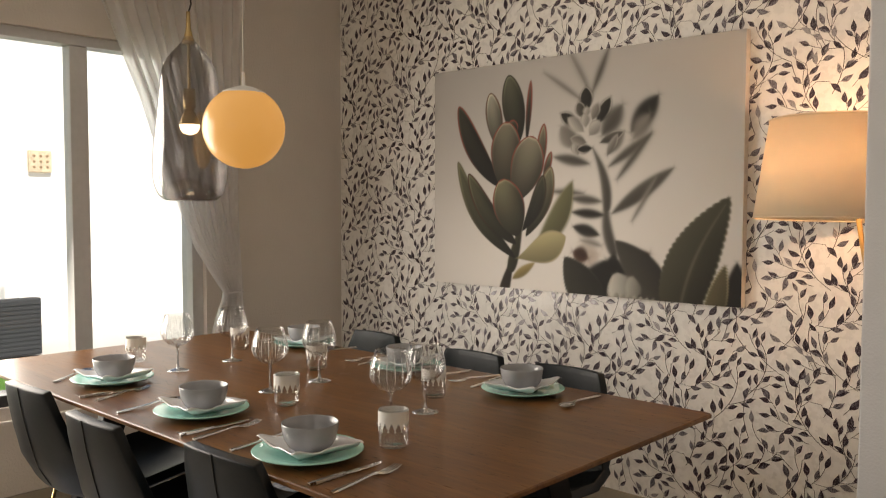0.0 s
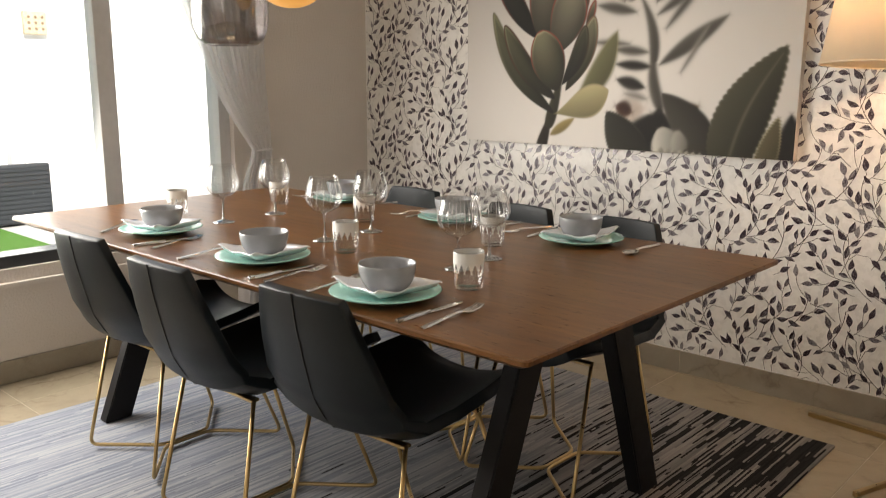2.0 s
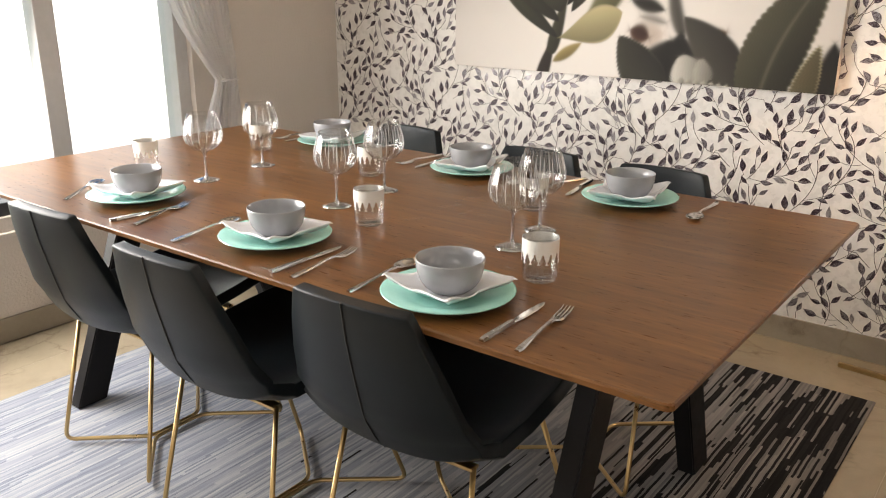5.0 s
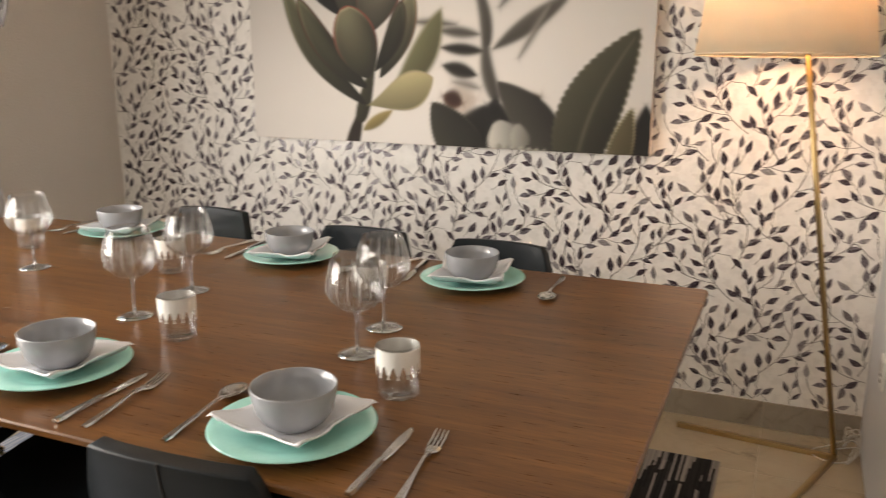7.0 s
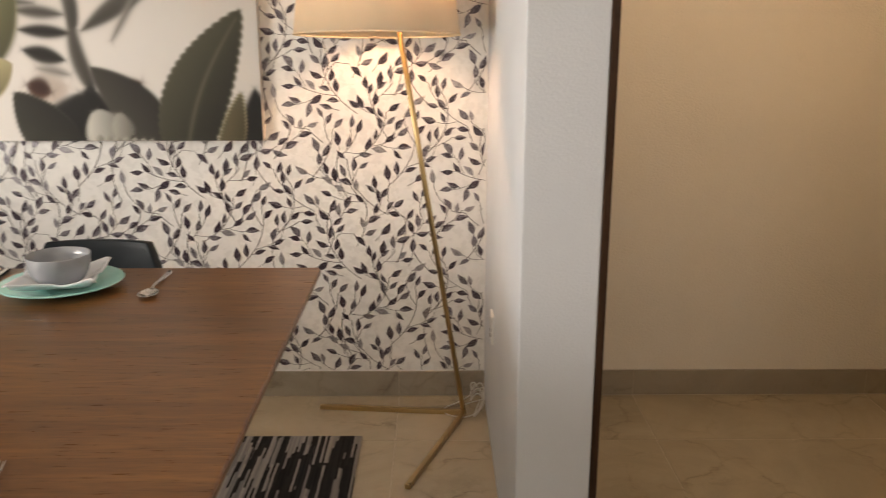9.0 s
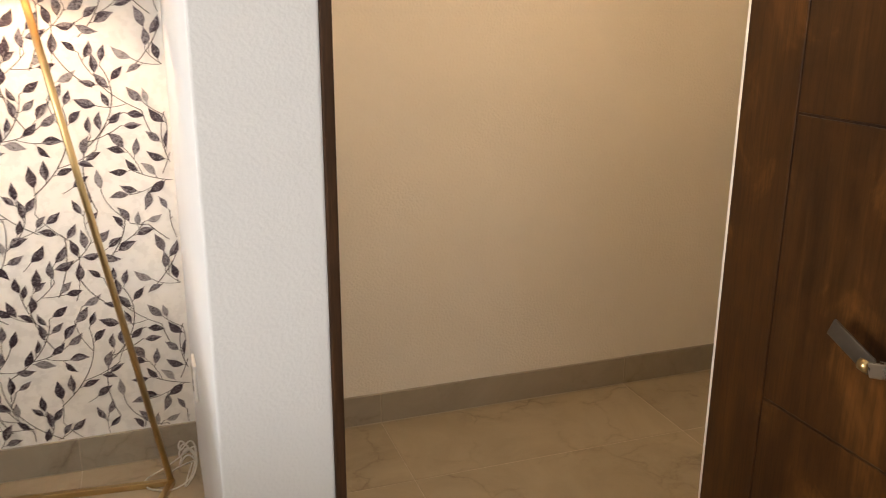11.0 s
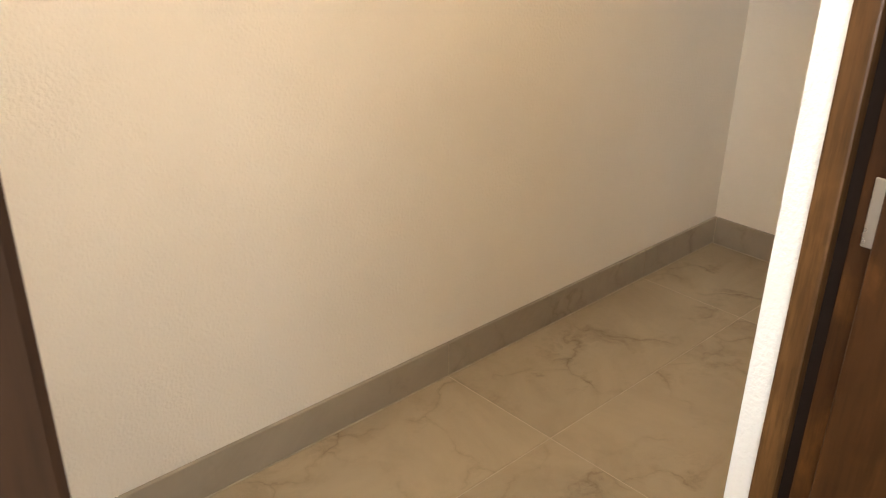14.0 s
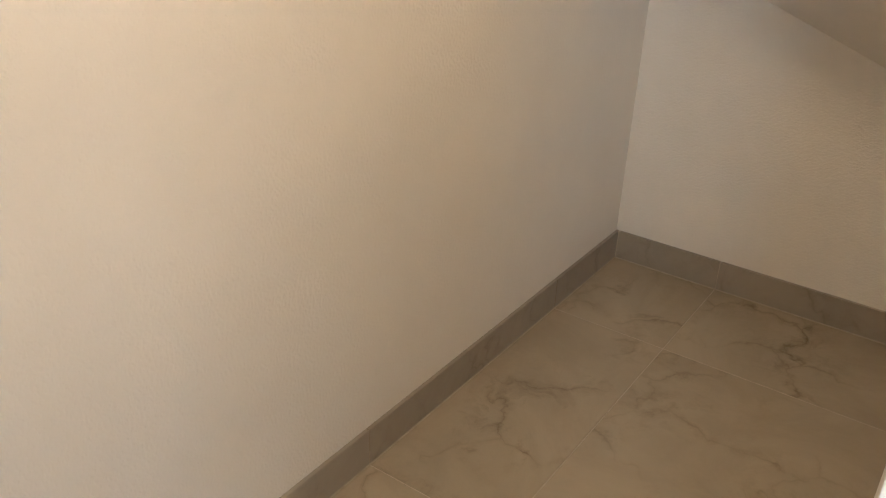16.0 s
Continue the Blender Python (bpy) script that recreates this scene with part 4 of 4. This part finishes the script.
# ---- canvas print ----
def print_picture(nu, nv):
    u, v = np.meshgrid(np.linspace(0, 1, nu), np.linspace(0, 1, nv))
    asp = 1.532
    img = np.zeros((nv, nu, 3))
    bg = 0.52 + 0.25 * np.exp(-((v / 0.55) ** 2) - ((u - 0.35) / 0.8) ** 2) + 0.10 * np.exp(-(((u - 0.62) / 0.4) ** 2 + ((v - 0.5) / 0.4) ** 2))
    img[:] = bg[..., None] * np.array([1.0, 0.97, 0.93])

    def at(x, y):
        """From the sketch's slanted sheet, 938 by 813 units, to the canvas."""
        f = (x - 45) / 848
        top, low = 143 - 125 * f, 718 + 67 * f
        return f / (0.75 + 0.25 * f), (low - y) / (low - top)

    def leaf(base, tip, width, col, rimc=None, soft=0.006, bend=0.0, top=1.6, alpha=1.0, shade=0.35, tooth=0.0, crisp=False):
        bx, by, tx, ty = base[0] * asp, base[1], tip[0] * asp, tip[1]
        dx, dy = tx - bx, ty - by
        ln = math.hypot(dx, dy)
        ax, ay = dx / ln, dy / ln
        px, py = u * asp - bx, v - by
        s = (px * ax + py * ay) / ln
        lat = -px * ay + py * ax - bend * np.sin(np.pi * np.clip(s, 0, 1))
        sc = np.clip(s, 0, 1)
        half = width / 2 * np.sin(np.pi * sc ** top) ** (0.55 if crisp else 0.75)
        if tooth:
            half = half + tooth * np.abs(np.sin(sc * 70)) * (sc > 0.2)
        d = np.abs(lat) - half
        d = np.maximum(d, np.maximum(-s, s - 1) * ln)
        a = alpha / (1 + np.exp(np.clip(d / soft * 2.5, -40, 40)))
        side = np.clip(lat / (width / 2 + 1e-6), -1, 1)
        if crisp:
            tone = (0.22 + 1.0 * sc) * (1.12 - 0.62 * side ** 2 + 0.20 * side)
        else:
            tone = 1 + shade * side * 0.7 + shade * (sc - 0.5) * 0.6
        grain = 1 + 0.05 * np.sin(u * 900 + 40 * np.sin(v * 60)) * np.sin(v * 800)
        c = np.array(col)[None, None] * (tone * grain)[..., None]
        if rimc is not None:
            e = np.exp(-((d + 0.003) / 0.0048) ** 2) * np.clip(2.2 * sc - 0.5, 0, 1)
            if crisp:
                g = 0.5 * np.exp(-((d + 0.010) / 0.006) ** 2) * np.clip(2 * sc - 0.6, 0, 1)
                c = c * (1 + 0.9 * g[..., None])
            c = c * (1 - e[..., None]) + np.array(rimc)[None, None] * e[..., None]
        img[:] = img * (1 - a[..., None]) + c * a[..., None]

    def blade(x0, y0, x1, y1, wide, col, rimc=None, **style):
        leaf(at(x0, y0), at(x1, y1), wide / (575 + 192 * ((x0 + x1) / 2 - 45) / 848), col, rimc, **style)

    grey, gdark, glight, pale = (0.17, 0.16, 0.14), (0.060, 0.055, 0.045), (0.32, 0.30, 0.275), (0.46, 0.44, 0.41)
    # blurred stalks and leaves behind
    for x0, y0, x1, y1, w, c, q in ((450, 215, 345, 140, 13, glight, 0.014), (470, 190, 412, 80, 14, glight, 0.018), (478, 190, 520, 72, 18, grey, 0.016),
                                    (585, 300, 658, 198, 60, gdark, 0.014), (590, 320, 635, 250, 46, glight, 0.022), (525, 395, 640, 305, 26, grey, 0.012),
                                    (548, 430, 640, 300, 20, grey, 0.014), (505, 310, 560, 225, 56, grey, 0.020), (535, 525, 702, 398, 42, grey, 0.010),
                                    (590, 545, 655, 425, 14, glight, 0.012), (470, 388, 374, 370, 28, grey, 0.012), (505, 492, 420, 484, 24, grey, 0.012),
                                    (515, 530, 425, 522, 26, gdark, 0.010), (500, 585, 428, 562, 34, gdark, 0.010), (505, 615, 450, 600, 18, glight, 0.016),
                                    (430, 345, 392, 285, 54, glight, 0.014), (455, 470, 365, 465, 14, grey, 0.014), (520, 360, 565, 300, 34, glight, 0.012)):
        blade(x0, y0, x1, y1, w, c, soft=q, top=1.0)
    blade(545, 650, 520, 470, 34, grey, soft=0.011, bend=0.02, top=0.55)
    blade(522, 520, 480, 345, 30, grey, soft=0.010, bend=-0.02, top=0.55)
    # its half-sharp rosette
    for x0, y0, x1, y1, w, c in ((462, 245, 459, 176, 44, gdark), (490, 280, 528, 203, 38, gdark), (440, 285, 390, 250, 36, gdark), (452, 262, 438, 218, 34, grey), (478, 268, 494, 220, 30, glight),
                                 (462, 330, 418, 318, 30, glight), (500, 330, 566, 298, 30, grey), (520, 365, 548, 305, 24, glight), (455, 300, 410, 262, 38, pale), (470, 310, 498, 268, 40, pale), (440, 365, 425, 330, 30, pale),
                                 (462, 258, 462, 230, 24, pale), (460, 288, 456, 248, 32, pale), (478, 345, 435, 350, 26, gdark)):
        blade(x0, y0, x1, y1, w, c, (0.44, 0.42, 0.39), soft=0.006, top=1.15, shade=0.5)
    # dark leaves along the lower edge
    blade(500, 640, 430, 655, 60, (0.60, 0.53, 0.47), soft=0.028, top=0.9, shade=0.1)
    blade(470, 650, 428, 632, 44, (0.13, 0.06, 0.035), soft=0.014, top=1.0)
    blade(600, 660, 640, 635, 34, (0.14, 0.08, 0.05), soft=0.014, top=1.0)
    blade(540, 800, 540, 640, 150, (0.035, 0.032, 0.028), soft=0.014, top=0.6)
    blade(470, 800, 520, 655, 130, (0.040, 0.036, 0.030), soft=0.016, top=0.7)
    blade(660, 800, 620, 650, 110, (0.075, 0.070, 0.058), soft=0.010, top=0.7)
    blade(520, 790, 405, 648, 105, (0.088, 0.085, 0.066), (0.13, 0.125, 0.10), soft=0.006, bend=0.02, top=0.9, shade=0.5, tooth=0.004)
    blade(690, 800, 545, 600, 105, (0.115, 0.108, 0.092), soft=0.007, bend=-0.015, top=0.85, shade=0.5)
    blade(885, 800, 880, 660, 90, (0.018, 0.015, 0.012), soft=0.010, top=0.5)
    blade(700, 860, 856, 478, 150, (0.120, 0.116, 0.080), (0.20, 0.19, 0.14), soft=0.005, bend=0.035, top=0.82, shade=0.6, tooth=0.005)
    blade(715, 860, 846, 500, 10, (0.20, 0.19, 0.14), soft=0.008, bend=0.035, top=0.8)
    blade(805, 850, 848, 668, 60, (0.185, 0.165, 0.10), (0.36, 0.33, 0.22), soft=0.006, top=0.8, tooth=0.005)
    blade(575, 770, 545, 692, 78, (0.50, 0.49, 0.45), soft=0.006, top=0.75, tooth=0.014, shade=0.5)
    blade(600, 765, 590, 700, 40, (0.40, 0.39, 0.35), soft=0.006, top=0.8, tooth=0.010)
    for k in range(7):
        blade(548 + 17 * k, 764 + 2 * k, 550 + 17 * k, 744 + 3 * k, 17, (0.42, 0.41, 0.36), soft=0.005, top=1.0)
    # the sharp plant in front
    red = (0.40, 0.135, 0.095)

    def front(*where, **style):
        style.setdefault("top", 1.25)
        where = (*where[:4], where[4] * 1.16, *where[5:])
        blade(*where, crisp=True, soft=0.0035, **style)

    blade(233, 760, 262, 648, 34, (0.075, 0.055, 0.040), soft=0.005, top=0.5)
    blade(255, 690, 288, 545, 34, (0.10, 0.095, 0.06), soft=0.005, top=0.5)
    blade(262, 708, 322, 664, 26, (0.40, 0.33, 0.15), soft=0.006, top=0.9)
    front(298, 330, 309, 160, 17, (0.13, 0.10, 0.075), red)
    front(222, 350, 198, 195, 50, (0.36, 0.35, 0.29), (0.24, 0.13, 0.09))
    front(276, 330, 248, 146, 66, (0.155, 0.160, 0.115), (0.10, 0.09, 0.06), top=1.1)
    front(262, 320, 258, 268, 34, (0.12, 0.10, 0.07), red)
    front(222, 452, 111, 233, 56, (0.088, 0.086, 0.062), red, bend=0.025, top=1.1)
    front(268, 650, 109, 385, 44, (0.17, 0.17, 0.11), (0.28, 0.26, 0.18), bend=0.055, top=1.1)
    front(270, 612, 138, 418, 50, (0.155, 0.155, 0.10), (0.19, 0.10, 0.07), bend=0.03, top=1.1)
    front(330, 430, 346, 278, 30, (0.24, 0.215, 0.16), red)
    front(345, 440, 366, 355, 20, (0.18, 0.17, 0.12), red)
    front(238, 470, 243, 273, 92, (0.25, 0.232, 0.178), red, top=1.3)
    front(265, 500, 316, 313, 98, (0.295, 0.278, 0.215), red, bend=-0.01, top=1.4)
    front(298, 590, 366, 396, 50, (0.22, 0.21, 0.145), (0.32, 0.22, 0.15), bend=-0.02, top=1.3)
    front(288, 575, 345, 420, 40, (0.10, 0.10, 0.068), (0.13, 0.10, 0.07), bend=-0.02, top=1.3)
    front(275, 590, 228, 433, 94, (0.245, 0.235, 0.160), red, top=1.15)
    blade(318, 640, 425, 436, 66, (0.235, 0.230, 0.130), (0.36, 0.34, 0.22), soft=0.009, bend=-0.025, top=1.15)
    blade(270, 652, 408, 590, 84, (0.44, 0.40, 0.245), (0.52, 0.46, 0.31), soft=0.004, bend=-0.012, top=1.6, shade=0.5)
    lum = img.mean(-1, keepdims=True)
    img[:] = lum + (img - lum) * 0.82
    return np.clip(1.24 * img ** 1.6, 0.004, 1.0)


def print_material():
    m, t, b = nodes_of("canvas_print")
    at = t.nodes.new("ShaderNodeAttribute")
    at.attribute_name = "ink"
    t.links.new(at.outputs["Color"], b.inputs["Base Color"])
    b.inputs["Roughness"].default_value = 0.7
    bump(t, b, noise_tex(t, mapped(t, (1, 1, 1)), 700, 2), 0.08, 0.0008)
    return m


CX0, CX1, CZ0, CZ1 = 0.777, 2.383, 0.940, 1.992
cv = thing("canvas_picture", "large canvas print of a green succulent on pale grey", "picture")
part("stretcher", box((CX0, -0.040, CZ0), (CX1, -0.0045, CZ1), 0.002), M_canvas_edge, cv, "wrapped canvas edge")
NU, NV = 620, 405
ink = print_picture(NU, NV)
xs, zs = np.linspace(CX0 + 0.0012, CX1 - 0.0012, NU), np.linspace(CZ0 + 0.0012, CZ1 - 0.0012, NV)
gx, gz = np.meshgrid(xs, zs)
co = np.stack([gx, np.full_like(gx, -0.0415), gz], -1).reshape(-1, 3)
idx = np.arange(NU * NV).reshape(NV, NU)
quads = np.stack([idx[:-1, :-1], idx[:-1, 1:], idx[1:, 1:], idx[1:, :-1]], -1).reshape(-1, 4)
me = bpy.data.meshes.new("print")
me.from_pydata(co.tolist(), [], quads.tolist())
me.color_attributes.new("ink", "FLOAT_COLOR", "POINT").data.foreach_set("color", np.concatenate([ink.reshape(-1, 3), np.ones((NU * NV, 1))], 1).astype(np.float32).ravel())
me.materials.append(print_material())
pic = new("print", me)
pic.parent = cv
tagged(pic, "printed succulent leaves, sharp and blurred")


# ---- wallpaper print ----
rng = random.Random(11)
REP_W, REP_H = 0.53, 0.58  # the repeat, hung with a half drop
leaves, stalks, taken = [], [], []


def near_taken(x, z, r):
    """Whether a leaf of the repeat, or of a neighbouring drop of it, lies nearer than r."""
    for i in (-1, 0, 1):
        for j in (-1, -0.5, 0, 0.5, 1):
            if (abs(j) == 0.5) != (i != 0):
                continue
            dx, dz = x + i * REP_W, z + j * REP_H
            for px, pz in taken:
                if (px - dx) ** 2 + (pz - dz) ** 2 < r * r:
                    return True
    return False


def try_leaf(x, z, ang, ln, gap):
    spots = [(x + f * ln * math.cos(ang), z + f * ln * math.sin(ang)) for f in (0.3, 0.55, 0.82)]
    if any(near_taken(px, pz, gap) for px, pz in spots):
        return None
    r = rng.random()
    leaves.append((x, z, ang, ln, ln * rng.uniform(0.37, 0.46), rng.uniform(-0.12, 0.12), 0 if r < 0.55 else 1 if r < 0.90 else 2))
    return spots


def twig(x, z, ang, ln, bend, depth=0):
    """A curved stalk with leaves to either side, one at its end, and at first order two side twigs."""
    step, pts, mine, side = 0.0075, [(x, z)], [], rng.choice((-1, 1))
    n, last = int(ln / step), 0
    for k in range(1, n + 1):
        ang += bend * step * (0.5 + k / n)
        x, z = x + step * math.cos(ang), z + step * math.sin(ang)
        pts.append((x, z))
        if k % 3 == 0 and k > 3 and k < n - 1:
            side = -side
            la = ang + side * rng.uniform(0.65, 1.05)
            pet = rng.uniform(0.005, 0.010)
            bx, bz = x + pet * math.cos(la), z + pet * math.sin(la)
            spots = try_leaf(bx, bz, la - side * rng.uniform(0, 0.35), rng.uniform(0.038, 0.054), 0.0205)
            if spots:
                mine += spots
                stalks.append(([(x, z), (bx, bz)], 0.0014))
                last = k
        if depth < 2 and n > 12 and k in (n // 3, 2 * n // 3):
            s = 1 if (k == n // 3) == (bend < 0) else -1
            if twig(x, z, ang + s * rng.uniform(0.6, 1.05), ln * rng.uniform(0.42, 0.62), -s * rng.uniform(3, 9), depth + 1):
                last = k
    spots = try_leaf(x, z, ang, rng.uniform(0.042, 0.057), 0.0190)
    if spots:
        mine, last = mine + spots, n
    taken.extend(mine)
    if last:
        stalks.append((pts[:last + 1], (0.0022, 0.0018, 0.0015)[depth]))
    return last > 0


for i in range(4):
    for j in range(4):
        s = 1 if (i + j) % 2 else -1
        twig(0.03 + i * REP_W / 4 + rng.uniform(-0.03, 0.03), j * REP_H / 4 + (0.07 if i % 2 else 0) + rng.uniform(-0.03, 0.03), math.pi / 2 + s * rng.uniform(0.4, 1.15), rng.uniform(0.20, 0.30), -s * rng.uniform(3, 8))
for _ in range(700):
    s = rng.choice((-1, 1))
    x, z = rng.uniform(0, REP_W), rng.uniform(0, REP_H)
    if not near_taken(x, z, 0.024):
        twig(x, z, math.pi / 2 + s * rng.uniform(0.2, 1.5), rng.uniform(0.024, 0.070), -s * rng.uniform(3, 9), 2)

leaf_v, leaf_f, leaf_m = [], [], []
LX_LO, LX_HI, LZ_LO, LZ_HI = 0.004, PX0 - 0.004, 0.0985, CEIL - 0.01


def inside(pts):
    return all(LX_LO < x < LX_HI and LZ_LO < z < LZ_HI for x, z in pts)


def add_face(pts, mat, y):
    if inside(pts):
        leaf_f.append(tuple(range(len(leaf_v), len(leaf_v) + len(pts))))
        leaf_v.extend((x, y, z) for x, z in pts)
        leaf_m.append(mat)


OUTLINE = [(0.0, 0.0), (0.08, 0.26), (0.22, 0.72), (0.38, 0.98), (0.52, 0.95), (0.68, 0.68), (0.84, 0.30), (1.0, 0.0)]
for col in range(-1, int(PX0 / REP_W) + 2):
    for row in range(-1, int(CEIL / REP_H) + 2):
        ox, oz = col * REP_W, row * REP_H + (REP_H / 2 if col % 2 else 0)
        for x, z, ang, ln, wd, curve, mat in leaves:
            ca, sa = math.cos(ang), math.sin(ang)
            for half in (1, -1):
                spine = [(q * ln, curve * ln * math.sin(q * 3.1)) for q, _ in OUTLINE]
                rim_side = [(q * ln, half * w * wd / 2 + curve * ln * math.sin(q * 3.1)) for q, w in OUTLINE[-2:0:-1]]
                pts = [(ox + x + a * ca - b * sa, oz + z + a * sa + b * ca) for a, b in spine + rim_side]
                add_face(pts if half < 0 else pts[::-1], mat if half > 0 or mat == 2 else (mat + (1 if (x * 977) % 1 > 0.6 else 0)) % 2, -0.0058)
        for pts, w in stalks:
            for (ax, az), (bx, bz) in zip(pts, pts[1:]):
                dx, dz = bx - ax, bz - az
                ln = math.hypot(dx, dz) or 1
                nx, nz = -dz / ln * w / 2, dx / ln * w / 2
                add_face([(ox + ax - nx, oz + az - nz), (ox + bx - nx, oz + bz - nz), (ox + bx + nx, oz + bz + nz), (ox + ax + nx, oz + az + nz)], 3, -0.0053)
me = bpy.data.meshes.new("leaf_pattern")
me.from_pydata(leaf_v, [], leaf_f)
for mm in (M_leafdark, M_leafgrey, M_leafpale, M_stalk):
    me.materials.append(mm)
me.polygons.foreach_set("material_index", leaf_m)
pat = new("leaf_pattern", me)
pat.parent = wallpaper
tagged(pat, "dark and silver printed leaves on thin stalks", kind="stuff")


# ---- skirting and floor tiles ----
def tile_piece(name, size, loc, mat, parent, cache={}):
    key = tuple(round(s, 3) for s in size) + (mat.name,)
    if key not in cache:
        bm = box((0, 0, 0), size, 0.0012, 1)
        me = bpy.data.meshes.new(name)
        bm.to_mesh(me)
        bm.free()
        me.materials.append(mat)
        cache[key] = me
    ob = new(name, cache[key])
    ob.parent = parent
    ob.location = loc
    return ob


def runs(a, b, first, pitch):
    cuts = [a]
    k = first + pitch * math.ceil((a - first) / pitch + 1e-6)
    while k < b - 1e-6:
        cuts.append(k)
        k += pitch
    return list(zip(cuts, cuts[1:] + [b]))


PITCH, SK, TH = 0.856, 0.095, 0.011
base_n = thing("baseboard_north", "grey beige tiled skirting along the wall", "skirting", kind="structure")
for a, b in runs(0.0, PX0, 3.679, PITCH):
    tile_piece("skirting_tile", (b - a - 0.002, TH, SK), (a + 0.001, -TH - 0.0002, 0.003), M_skirt, base_n)
for a, b in runs(PX1 + 0.03, EAST, 3.679, PITCH):
    tile_piece("skirting_tile", (b - a - 0.002, TH, SK), (a + 0.001, -TH - 0.0002, 0.003), M_skirt, base_n)
base_e = thing("baseboard_east", "grey beige tiled skirting along the closet end wall", "skirting", kind="structure")
for a, b in runs(-0.95, -TH - 0.002, -0.355, PITCH):
    tile_piece("skirting_tile", (TH, b - a - 0.002, SK), (EAST - TH - 0.0002, a + 0.001, 0.003), M_skirt, base_e)
base_w = thing("baseboard_west", "grey beige tiled skirting under the window", "skirting", kind="structure")
for a, b in runs(-5.7, -TH - 0.002, -0.355, PITCH):
    tile_piece("skirting_tile", (TH, b - a - 0.002, SK), (0.0002, a + 0.001, 0.003), M_skirt, base_w)

for name, lo, hi in (("grout_line", (0.0, -TH + 0.001, 0.0005), (PX0, -0.0045, SK)), ("grout_line", (PX1 + 0.03, -TH + 0.001, 0.0005), (EAST, -0.0003, SK))):
    part(name, box(lo, hi), M_grout, base_n, "pale grout between skirting tiles")
part("grout_line", box((PX1 + 0.03, -TH - 0.0022, 0.0004), (EAST - TH, -TH + 0.0005, 0.0028)), M_grout, base_n, "pale grout between skirting tiles")
part("grout_line", box((EAST - TH + 0.001, -0.95, 0.0005), (EAST - 0.0003, -TH, SK)), M_grout, base_e, "pale grout between skirting tiles")
part("grout_line", box((EAST - TH - 0.0022, -0.95, 0.0004), (EAST - TH + 0.0005, -TH - 0.003, 0.0028)), M_grout, base_e, "pale grout between skirting tiles")
floor = structure("floor", box((-0.18, -5.84, -0.12), (EAST + 0.12, 0.14, -0.0003)), M_grout, "polished beige marble tiled floor")
for xa, xb in runs(0.0, EAST, 3.679, PITCH):
    for ya, yb in runs(-5.7, 0.0, -0.355, PITCH):
        tile_piece("floor_tile", (xb - xa - 0.002, yb - ya - 0.002, 0.004), (xa + 0.001, ya + 0.001, -0.0035), M_tile, floor)
